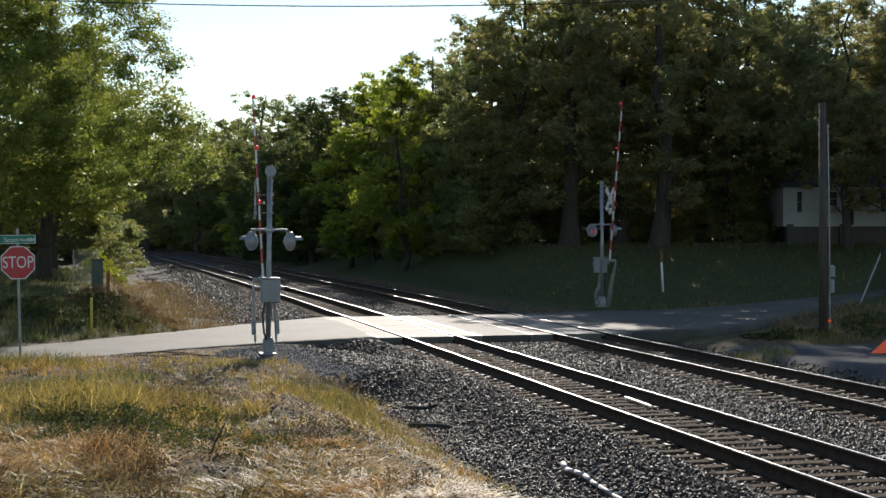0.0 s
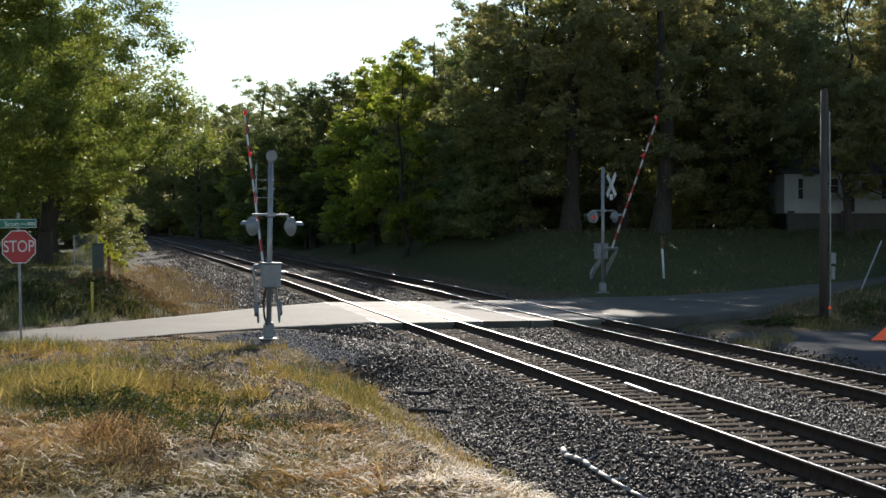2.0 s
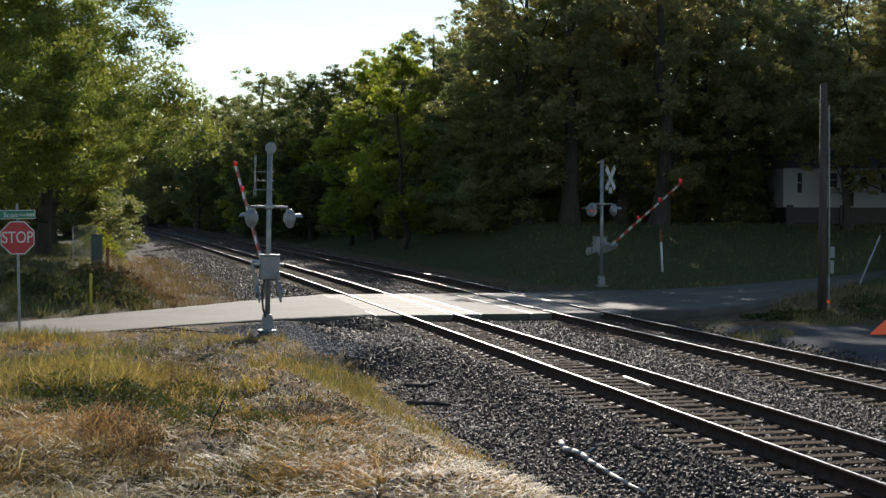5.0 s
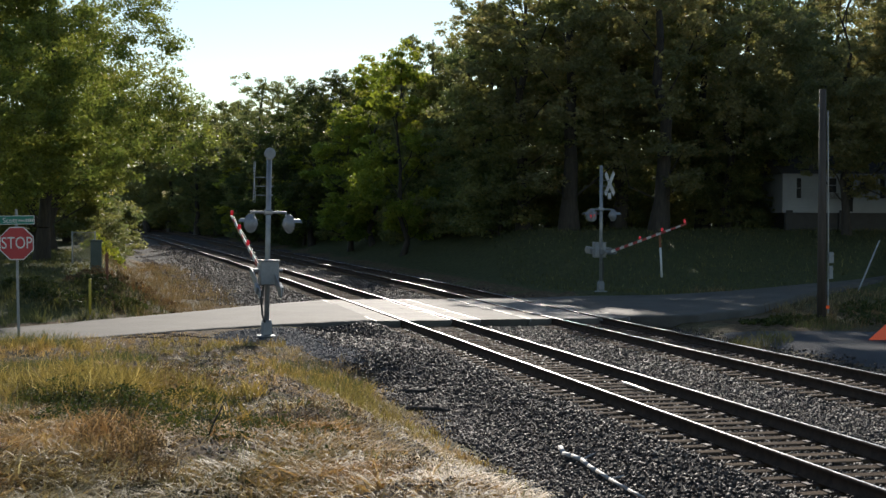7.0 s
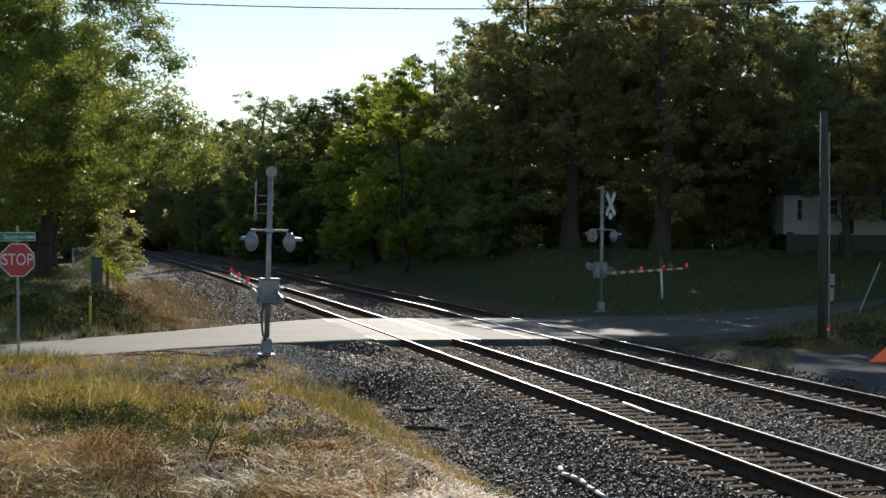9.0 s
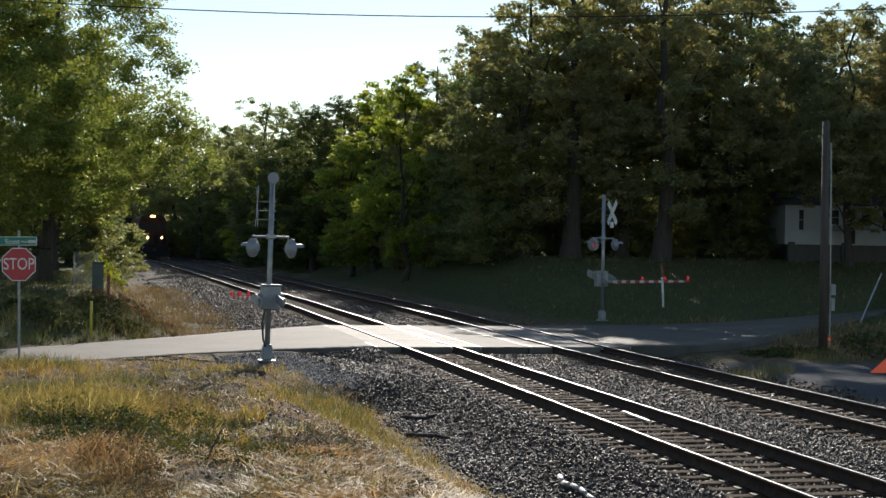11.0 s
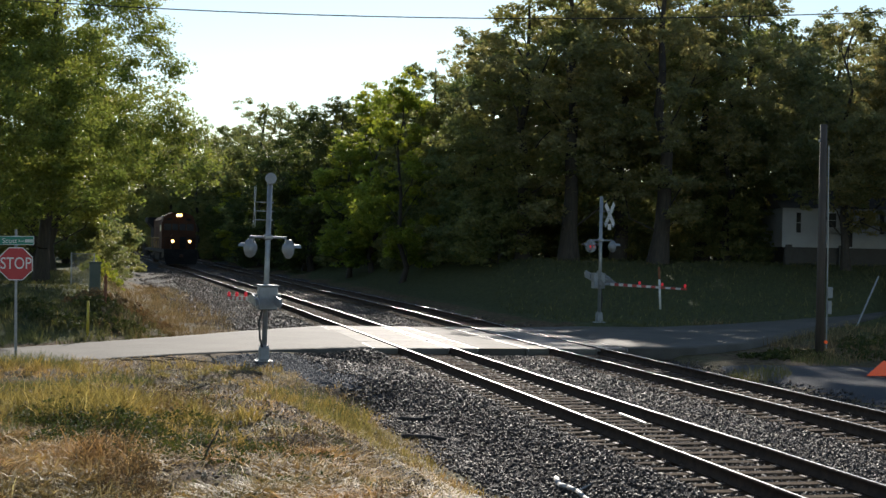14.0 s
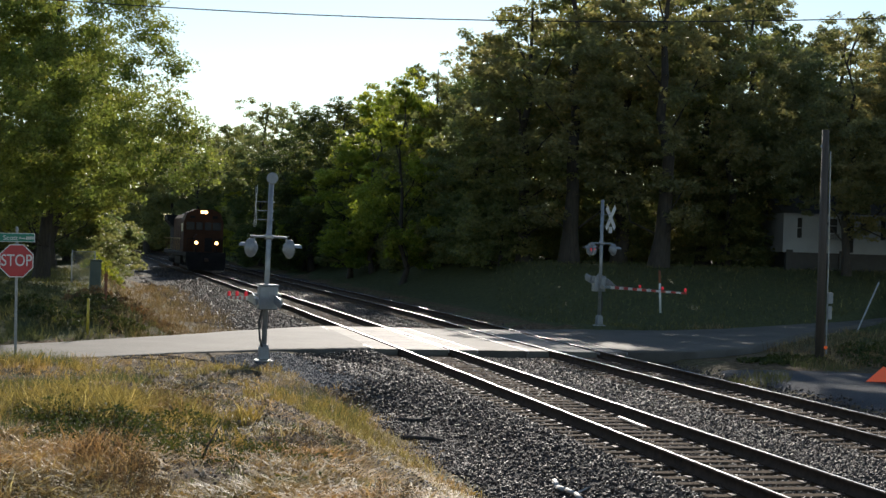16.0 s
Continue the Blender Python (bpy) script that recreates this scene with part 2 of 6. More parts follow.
def cyl(bm, p0, p1, r0, r1=None, seg=12, caps=True):
    p0, p1 = Vector(p0), Vector(p1)
    d = p1 - p0
    m = Matrix.Translation((p0 + p1) / 2) @ d.to_track_quat("Z", "Y").to_matrix().to_4x4()
    bmesh.ops.create_cone(bm, cap_ends=caps, segments=seg, radius1=r0, radius2=r0 if r1 is None else r1, depth=d.length, matrix=m)
    return bm


def tube(bm, pts, r, seg=8):
    for p, q in zip(pts, pts[1:]):
        cyl(bm, p, q, r, seg=seg)
    for p in pts[1:-1]:
        bmesh.ops.create_uvsphere(bm, u_segments=seg, v_segments=6, radius=r, matrix=Matrix.Translation(p))
    return bm


def prism(bm, outline, z0, z1, m=None):
    """An outline in x, y drawn out from z0 to z1."""
    lo = [bm.verts.new((x, y, z0)) for x, y in outline]
    hi = [bm.verts.new((x, y, z1)) for x, y in outline]
    n = len(outline)
    bm.faces.new(hi)
    bm.faces.new(lo[::-1])
    for i in range(n):
        bm.faces.new((lo[i], lo[(i + 1) % n], hi[(i + 1) % n], hi[i]))
    if m is not None:
        bmesh.ops.transform(bm, matrix=m, verts=lo + hi)
    bmesh.ops.recalc_face_normals(bm, faces=bm.faces)
    return bm


def B():
    return bmesh.new()


# ---------------------------------------------------------------- plan: track frame and heights
TH = radians(13.03)
CT, ST = math.cos(TH), math.sin(TH)
RAIL_L = 8.33            # first rail's distance to the side; gauge between rail centres 1.51
GAUGE = 1.51
TRACK_1, TRACK_2 = RAIL_L + GAUGE / 2, RAIL_L + 4.48 + GAUGE / 2
CROSS0, CROSS1 = 40.8, 51.3


def bend(s):
    return -0.000244 * np.maximum(0, s - 52.5) ** 2 - 0.0006 * np.maximum(0, s - 172) ** 2


def rise(s):
    """The line climbs gently towards the bend."""
    return 0.00005 * np.clip(s - 75, 0, 130) ** 2 + 0.013 * np.maximum(0, s - 205)


def on_track(l, s, z=0.0):
    """A place beside the line: l to the side, s along. The second track swings out a little past the crossing."""
    if 11.3 < l < 15.5:
        l = l + 0.36 * float(smooth(44, 62, s))
    l = l + float(bend(s))
    return Vector((l * CT - s * ST, l * ST + s * CT, z + float(rise(s))))


def smooth(a0, a1, v):
    t = np.clip((v - a0) / (a1 - a0), 0, 1)
    return t * t * (3 - 2 * t)


ROAD_NEAR_LEFT = [(-1.78, 41.5), (-2.6, 40.75), (-4.46, 39.5), (-6.6, 37.6), (-9.4, 34.6), (-13.5, 31.6), (-24, 25.0), (-60, 4.0)]
ROAD_FAR_LEFT = [(-4.10, 51.7), (-5.1, 50.2), (-6.4, 48.0), (-8.3, 44.4), (-11.8, 39.1), (-16, 35.4), (-26, 29.2), (-62, 8.0)]
ROAD_NEAR_RIGHT = [(5.5, 43.2), (7.6, 43.8), (9.9, 46.6), (13.0, 54.0), (14.8, 57.8), (17.8, 63.4), (26, 78.0), (60, 138.0)]
ROAD_FAR_RIGHT = [(3.14, 53.4), (5.0, 54.7), (8.4, 55.5), (11.8, 58.7), (15.1, 63.0), (18.8, 67.6), (30, 86.0), (64, 146.0)]


def road_inside(X, Y):
    """1 inside the road's outlines and between them, falling off over half a metre."""
    best = np.zeros_like(X)
    polys = [ROAD_NEAR_LEFT + ROAD_FAR_LEFT[::-1], ROAD_NEAR_RIGHT + ROAD_FAR_RIGHT[::-1],
             [ROAD_NEAR_LEFT[0], ROAD_NEAR_RIGHT[0], ROAD_FAR_RIGHT[0], ROAD_FAR_LEFT[0]]]
    for poly in polys:
        inside = np.zeros(X.shape, bool)
        dist = np.full(X.shape, 1e9)
        for (x0, y0), (x1, y1) in zip(poly, poly[1:] + poly[:1]):
            cond = ((y0 > Y) != (y1 > Y))
            xi = (x1 - x0) * (Y - y0) / ((y1 - y0) if y1 != y0 else 1e-9) + x0
            inside ^= cond & (X < xi)
            dx, dy = x1 - x0, y1 - y0
            t = np.clip(((X - x0) * dx + (Y - y0) * dy) / (dx * dx + dy * dy + 1e-12), 0, 1)
            dist = np.minimum(dist, np.hypot(X - x0 - t * dx, Y - y0 - t * dy))
        best = np.maximum(best, np.where(inside, 1.0, np.clip(1 - dist / 0.3, 0, 1)))
    return best


def road_far(X):
    """How far out the road's far edge lies on the near side of the tracks."""
    return np.interp(X, [-62, -26, -16, -11.8, -8.3, -6.4, -5.1, -4.1, 0], [8, 29.2, 35.4, 39.1, 44.4, 48, 50.2, 51.7, 52.5])


def wob(X, Y, f, k=0.0):
    return (np.sin(X * f + 1.3 * np.sin(Y * f * 0.7 + k) + k) + np.sin(Y * f * 1.13 + 1.7 * np.sin(X * f * 0.63 - k) + 2 * k)) * 0.5


def height(X, Y):
    X, Y = np.asarray(X, float), np.asarray(Y, float)
    l = X * CT + Y * ST
    s = -X * ST + Y * CT
    l = l - bend(s)
    base = np.full(X.shape, -0.55)
    # the mound on which the camera stands, sloping away
    crest = np.interp(Y, [-80, 0, 12, 20, 27, 33, 37, 44], [1.4, 1.38, 0.95, 0.55, 0.17, 0.0, -0.02, -0.02]) + 0.08 * wob(X, Y, 1.1) * (1 - smooth(31, 35, Y)) + (0.05 * wob(X, Y, 2.9, 1.0) + 0.028 * wob(X, Y, 5.3, 2.0) + 0.018 * wob(X, Y, 9.1, 4.0)) * (1 - smooth(31, 35, Y))
    mound = base + (crest - base) * (1 - smooth(2.2 + 2.4 * smooth(30, 35, Y), 5.6 + 0.9 * smooth(30, 35, Y), l + 0.25 * wob(X, Y, 0.8, 2.0)))
    z = mound
    # beyond the road: bank, ditch and lawn
    q = Y - road_far(X)              # grows away from the road on that side
    bank = -0.14 + 0.80 * smooth(0.2, 6.5, q) + 0.40 * smooth(8, 40, q)
    w0 = 0.4 - 0.8 * smooth(46, 58, s)
    bank = bank * (1 - smooth(w0, w0 + 2.6, l)) + (-0.36) * smooth(w0, w0 + 2.6, l)
    far_side = smooth(-2.2, -0.2, q) * (X < 0.5)
    z = z * (1 - far_side) + (bank + 0.06 * wob(X, Y, 1.3, 3.0)) * far_side
    # right of the tracks: flat yard, then the grassy hill with the house
    right = smooth(15.2, 17.2, l)
    hill = -0.22 + 2.35 * smooth(59, 86, Y - 0.12 * np.maximum(0, X - 6)) * smooth(19, 25, l) + 0.03 * wob(X, Y, 0.9, 5.0)
    z = z * (1 - right) + hill * right
    # ballast bed
    wide = 1.9 * smooth(48, 60, s)
    bed = -0.215 - (0.40 - 0.2 * smooth(48, 60, s)) * (1 - smooth(6.2 - wide, 7.7, l)) - 0.25 * smooth(15.0, 16.4, l)
    bed = bed - 0.03 * smooth(7.6, 7.9, l) * (1 - smooth(14.8, 15.1, l))
    inb = smooth(5.6 - wide, 6.3 - wide, l) * (1 - smooth(16.0, 16.8, l))
    z = z * (1 - inb) + bed * inb
    z = z + np.minimum(rise(s), 3.0) * smooth(-6, 1, l) * (1 - smooth(17.5, 21, l))
    # gravel drawn up to the crossing's near edge
    ramp_ = smooth(2.2, 3.2, l) * (1 - smooth(7.4, 7.9, l)) * smooth(CROSS0 - 2.4, CROSS0 - 0.3, s) * (1 - smooth(CROSS0 + 0.5, CROSS0 + 0.9, s))
    z = z * (1 - ramp_) + (-0.075) * ramp_
    # the mast's gravel pad
    pad = smooth(0, 1, np.clip(1.75 - np.hypot((X + 3.6) / 1.9, (Y - 35.8) / 2.3), 0, 1.0))
    pad = np.maximum(pad, smooth(0, 1, np.clip(1.9 - np.hypot((X + 2.1) / 1.2, (Y - 33.6) / 2.2), 0, 1.0)))
    z = z * (1 - pad) + (-0.07) * pad
    pole_pad = np.clip(1.3 - np.hypot(X - 6.3, Y - 58.0) / 1.5, 0, 0.4) / 0.4
    z = z * (1 - pole_pad) + (-0.05) * pole_pad
    r = road_inside(X, Y)
    z = np.where(r >= 0.999, np.minimum(z, -0.20), np.where(r > 0, np.minimum(z, -0.025 - 0.08 * smooth(0, 1, (-X - 5) / 8.0)), z))
    return z


def on_pad(X, Y):
    """1 on the gravel pad round the near signal, 0 off it."""
    d1 = np.hypot((X + 3.2) / 2.3, (Y - 36.6) / 2.6)
    d2 = np.hypot((X + 2.1 + 0.05 * (Y - 33)) / 1.0, (Y - 33.4) / 2.3)
    return np.clip((1.15 - np.minimum(d1, d2)) / 0.2, 0, 1)


def hz(x, y):
    return float(height(np.array([x]), np.array([y]))[0])

# ---------------------------------------------------------------- ground sheet
def steps(dense0, dense1, step, reach0, reach1):
    v = list(np.arange(dense0, dense1, step))
    d, p = step, dense1
    while p < reach1:
        v.append(p)
        d *= 1.18
        p += d
    v.append(reach1)
    d, p = step, dense0
    while p > reach0:
        d *= 1.18
        p -= d
        v.insert(0, p)
    return np.array(v)


gx, gy = steps(-15, 17, 0.22, -900, 900), steps(9, 62, 0.25, -500, 1500)
GX, GY = np.meshgrid(gx, gy)
GZ = height(GX, GY)
nx, ny = len(gx), len(gy)
idx = np.arange(nx * ny).reshape(ny, nx)
quads = np.stack([idx[:-1, :-1], idx[:-1, 1:], idx[1:, 1:], idx[1:, :-1]], -1).reshape(-1, 4)
me = mesh_from("ground", np.stack([GX, GY, GZ], -1).reshape(-1, 3), quads, smooth=True)
gl = GX * CT + GY * ST
gs = -GX * ST + GY * CT
gl = gl - bend(gs)
gw = 1.9 * smooth(48, 60, gs)
ball = smooth(5.1, 5.9, gl + gw) * (1 - smooth(16.0, 16.8, gl))
yard = smooth(16.2, 16.9, gl) * (1 - smooth(20.0, 22.5, gl + 0.5 * wob(GX, GY, 1.1))) * (1 - smooth(39.5, 41.5, GY))
pad = on_pad(GX, GY)
yard = np.maximum(yard, pad)
green = smooth(0, 2.5, GY - road_far(GX)) * (1 - smooth(-1.5, 1.5, gl)) * (GX < 0)
green = np.maximum(green, smooth(17, 19, gl) * smooth(50, 54, GY) * 0.8)
green = np.maximum(green, smooth(160, 260, np.hypot(GX, GY)))
for nm, arr in (("ballast", ball), ("yard", yard), ("green", green)):
    at = me.attributes.new(nm, "FLOAT", "POINT")
    at.data.foreach_set("value", arr.astype(np.float32).ravel())


def ground_material():
    m, n, l, bs = nodes_of("ground_earth_and_grass")

    def attr(nm):
        a_ = n.new("ShaderNodeAttribute")
        a_.attribute_name = nm
        return a_.outputs["Fac"]
    edge = noise_node(n, l, 3.0, 6)
    big, mid, fine = noise_node(n, l, 0.35, 4), noise_node(n, l, 4.0, 6), noise_node(n, l, 45.0, 4)
    dry = ramp(n, l, mid.outputs[0], [(0.3, (0.05, 0.032, 0.018)), (0.5, (0.135, 0.09, 0.05)), (0.72, (0.28, 0.20, 0.115))]).outputs[0]
    olive = ramp(n, l, mid.outputs[0], [(0.3, (0.075, 0.07, 0.03)), (0.7, (0.17, 0.15, 0.07))]).outputs[0]
    dry = mixc(n, l, ramp(n, l, big.outputs[0], [(0.45, (0, 0, 0)), (0.62, (1, 1, 1))]).outputs[0], dry, olive)
    lawn = ramp(n, l, mid.outputs[0], [(0.3, (0.055, 0.065, 0.028)), (0.7, (0.125, 0.13, 0.055))]).outputs[0]
    stone = ramp(n, l, fine.outputs[0], [(0.3, (0.025, 0.023, 0.021)), (0.5, (0.065, 0.06, 0.054)), (0.7, (0.16, 0.148, 0.132))]).outputs[0]
    grit = ramp(n, l, fine.outputs[0], [(0.3, (0.060, 0.062, 0.066)), (0.7, (0.125, 0.128, 0.135))]).outputs[0]

    def torn(fac):
        s_ = n.new("ShaderNodeMath")
        s_.operation = "ADD"
        l.new(fac, s_.inputs[0])
        l.new(edge.outputs[0], s_.inputs[1])
        return ramp(n, l, s_.outputs[0], [(0.90, (0, 0, 0)), (1.05, (1, 1, 1))]).outputs[0]
    c = mixc(n, l, torn(attr("green")), dry, lawn)
    c = mixc(n, l, torn(attr("yard")), c, grit)
    c = mixc(n, l, torn(attr("ballast")), c, stone)
    g = ramp(n, l, fine.outputs[0], [(0.3, (0.6, 0.6, 0.6)), (0.7, (1.1, 1.1, 1.1))]).outputs[0]
    l.new(mixc(n, l, 1.0, c, g, "MULTIPLY"), bs.inputs["Base Color"])
    bs.inputs["Roughness"].default_value = 0.9
    bs.inputs["Specular IOR Level"].default_value = 0.08
    bump(n, l, bs, fine.outputs[0], 0.9, 0.04)
    return m


me.materials.append(ground_material())
ground = tagged(new("ground", me), "dry grassy railway land with grey ballast bed and green lawn", "ground", kind="structure")


# ---------------------------------------------------------------- road
def road_mesh(name, near, far, label, z_at):
    """A slab between two edge lines, crowned a little, with its sides going down into the ground."""
    def resample(line, k):
        return [Vector((np.interp(i, np.arange(len(near)), [p[0] for p in line]), np.interp(i, np.arange(len(near)), [p[1] for p in line]))) for i in np.linspace(0, len(near) - 1, k)]
    k = 70
    a_, b_ = resample([Vector(p) for p in near], k), resample([Vector(p) for p in far], k)
    W = 12
    verts, faces = [], []
    for i in range(k):
        for j in range(W + 1):
            p = a_[i].lerp(b_[i], j / W)
            w = 0.05 * math.sin(i * 1.7) + 0.04 * math.sin(i * 0.63 + 1)
            if j in (0, W):
                p = p + (b_[i] - a_[i]).normalized() * w
            verts.append((p.x, p.y, z_at(p.x, p.y) + 0.03 * math.sin(math.pi * j / W) * min(1, i / 10)))
    for i in range(k - 1):
        for j in range(W):
            o = i * (W + 1) + j
            faces.append((o, o + 1, o + W + 2, o + W + 1))
    n0 = len(verts)
    for j in (0, W):
        for i in range(k):
            x, y, z = verts[i * (W + 1) + j]
            verts.append((x, y, z - 0.32))
    for c, j in enumerate((0, W)):
        for i in range(k - 1):
            t0, t1 = i * (W + 1) + j, (i + 1) * (W + 1) + j
            d0, d1 = n0 + c * k + i, n0 + c * k + i + 1
            faces.append((t0, t1, d1, d0))
    m_ = mesh_from(name, verts, faces, M["asphalt"])
    bm = bmesh.new()
    bm.from_mesh(m_)
    bmesh.ops.recalc_face_normals(bm, faces=bm.faces)
    bm.to_mesh(m_)
    bm.free()
    ob = new(name, m_)
    return tagged(ob, label, "road", kind="structure")


road_mesh("road", ROAD_NEAR_LEFT, ROAD_FAR_LEFT, "worn light grey asphalt road running up to the tracks", lambda x, y: -0.028 - 0.10 * float(smooth(3, 14, -x - 2)))
road_mesh("road", ROAD_NEAR_RIGHT, ROAD_FAR_RIGHT, "grey asphalt road in dappled tree shade beyond the tracks", lambda x, y: -0.028 + 0.004 * max(0, x - 6))
mid = B()
prism(mid, [tuple(on_track(l_, s_).xy) for l_, s_ in ((10.62, CROSS0 + 0.1), (12.04, CROSS0 + 0.1), (12.04, CROSS1 - 0.1), (10.62, CROSS1 - 0.1))], -0.30, -0.035)
tagged(part("road", mid, M["asphalt"]), "asphalt strip between the two tracks of the crossing", "road", kind="structure")


# ---------------------------------------------------------------- tracks
def rail_mesh(name, l, s0, s1):
    prof = [(-0.075, -0.186), (0.075, -0.186), (0.075, -0.172), (0.012, -0.150), (0.012, -0.050), (0.036, -0.040), (0.037, -0.010), (0.015, -0.001), (-0.013, -0.001), (-0.037, -0.010), (-0.036, -0.040), (-0.012, -0.050), (-0.012, -0.150), (-0.075, -0.172)]
    ss = np.concatenate([np.arange(s0, 52, 4.0), np.arange(52, s1, 5.0), [s1]])
    verts, faces, heads = [], [], []
    k = len(prof)
    for s in ss:
        for dl, dz in prof:
            verts.append(on_track(l + dl, float(s), dz))
    for i in range(len(ss) - 1):
        for j in range(k):
            faces.append((i * k + j, i * k + (j + 1) % k, (i + 1) * k + (j + 1) % k, (i + 1) * k + j))
            heads.append(1 if j in (7,) else 0)
    m_ = mesh_from(name, [tuple(v) for v in verts], faces, M["rail_side"])
    m_.materials.append(M["rail_top"])
    m_.polygons.foreach_set("material_index", np.array(heads, np.int32))
    bm = bmesh.new()
    bm.from_mesh(m_)
    bmesh.ops.recalc_face_normals(bm, faces=bm.faces)
    bm.to_mesh(m_)
    bm.free()
    return m_


tb = B()
box(tb, 0, 0, -0.09, 2.6, 0.225, 0.18, bevel=0.012)
bmesh.ops.subdivide_edges(tb, edges=[e_ for e_ in tb.edges if abs(e_.verts[0].co.x - e_.verts[1].co.x) > 1], cuts=3)
for v in tb.verts:
    v.co += Vector((0.012, 0.010, 0.006)) * noise.noise(v.co * 3.1)
tie_me = bpy.data.meshes.new("tie")
tb.to_mesh(tie_me)
tb.free()
tie_me.materials.append(M["tie"])
pb = B()
box(pb, 0, 0, 0.007, 0.40, 0.185, 0.015, bevel=0.004)
for dx in (-0.11, 0.11):
    for dy in (-0.05, 0.05):
        cyl(pb, (dx, dy, 0.01), (dx, dy, 0.045), 0.014, seg=6)
plate_me = bpy.data.meshes.new("tie_plate")
pb.to_mesh(plate_me)
pb.free()
plate_me.materials.append(M["plate"])

for tl, lab in ((TRACK_1, "main railway track with polished rails on weathered wooden ties"), (TRACK_2, "second railway track with rusty rails on weathered wooden ties")):
    tr = thing("railway_track", lab, "railway track", group="parallel railway tracks", kind="structure")
    for dl in (-GAUGE / 2, GAUGE / 2):
        r_ = new("rail", rail_mesh("rail", tl + dl, -6.0, 330.0))
        r_.parent = tr
        tagged(r_, "steel rail with shiny worn head and rusty web")
    rnd = random.Random(int(tl * 100))
    s = 10.0
    while s < 150:
        if not (CROSS0 - 0.1 < s < CROSS1 + 0.1):
            p = on_track(tl + rnd.uniform(-0.05, 0.05), s + rnd.uniform(-0.02, 0.02), -0.203 + rnd.uniform(-0.006, 0.004))
            t_ = new("tie", tie_me)
            t_.parent = tr
            t_.matrix_basis = Matrix.Translation(p) @ pose(0, 0, 0, 0, 0, math.degrees(TH) + rnd.uniform(-0.8, 0.8))
            if s < 40:
                for dl in (-GAUGE / 2, GAUGE / 2):
                    k_ = new("tie_plate", plate_me)
                    k_.parent = t_
                    k_.matrix_basis = pose(dl, 0, 0.001)
        s += 0.495

# crossing panels beside and between the rails
cross = thing("crossing_panels", "pale concrete crossing panels set between and beside the rails", "crossing panels", kind="structure")


def panel_mesh(w, ln):
    bm = B()
    box(bm, 0, 0, -0.10, w, ln, 0.20, bevel=0.012)
    me_ = bpy.data.meshes.new("panel")
    bm.to_mesh(me_)
    bm.free()
    me_.materials.append(M["concrete"])
    return me_


plen = (CROSS1 - CROSS0) / 4
for tl in (TRACK_1, TRACK_2):
    for off, w in ((-GAUGE / 2 - 0.06 - 0.345, 0.69), (0.0, GAUGE - 0.20), (GAUGE / 2 + 0.06 + 0.345, 0.69)):
        for sd in ((-1,) if off < 0 else (1,) if off > 0 else (-1, 1)):
            eb = B()
            p_, q_ = on_track(tl + off + sd * (w / 2 + 0.012), CROSS0, 0), on_track(tl + off + sd * (w / 2 + 0.012), CROSS1, 0)
            box(eb, 0, 0, -0.069, 0.022, CROSS1 - CROSS0, 0.084)
            part("edge_strip", eb, M["edge_steel"], cross, "bright worn steel edge", Matrix.Translation((p_ + q_) / 2) @ pose(0, 0, 0, 0, 0, math.degrees(TH)))
        pm = panel_mesh(w, plen - 0.02)
        for i in range(4):
            o = new("panel", pm)
            o.parent = cross
            o.matrix_basis = Matrix.Translation(on_track(tl + off, CROSS0 + plen * (i + 0.5), -0.030)) @ pose(0, 0, 0, 0, 0, math.degrees(TH))

# ---------------------------------------------------------------- trees
def leaf_cloud(rng, centres, spread, per, size, flat=0.5):
    """Small folded leaves in flattened sprays round the given centres: vertices and faces."""
    n = len(centres) * per
    c = np.repeat(centres, per, axis=0)
    d = rng.normal(0, 1, (n, 3))
    d /= np.linalg.norm(d, axis=1, keepdims=True)
    rad = rng.uniform(0, 1, (n, 1)) ** 0.45 * np.repeat(rng.uniform(0.6, 1.25, (len(centres), 1)), per, axis=0)
    p = c + d * rad * spread * np.array([1, 1, flat])
    p[:, 2] -= 0.12 * (d[:, 0] ** 2 + d[:, 1] ** 2) * rad[:, 0] ** 2 * spread
    nrm = rng.normal(0, 1, (n, 3)) * 0.75 + np.array([0, 0, 0.8])
    nrm /= np.linalg.norm(nrm, axis=1, keepdims=True)
    a = np.cross(nrm, rng.normal(0, 1, (n, 3)))
    a /= np.linalg.norm(a, axis=1, keepdims=True)
    b = np.cross(nrm, a)
    ln = size * rng.uniform(0.6, 1.35, (n, 1))
    w = ln * rng.uniform(0.26, 0.40, (n, 1))
    v = np.stack([p - a * ln * 0.5, p + b * w + nrm * w * 0.35, p + a * ln * 0.5, p - b * w + nrm * w * 0.35], 1).reshape(-1, 3)
    return v, np.arange(n * 4).reshape(n, 4)


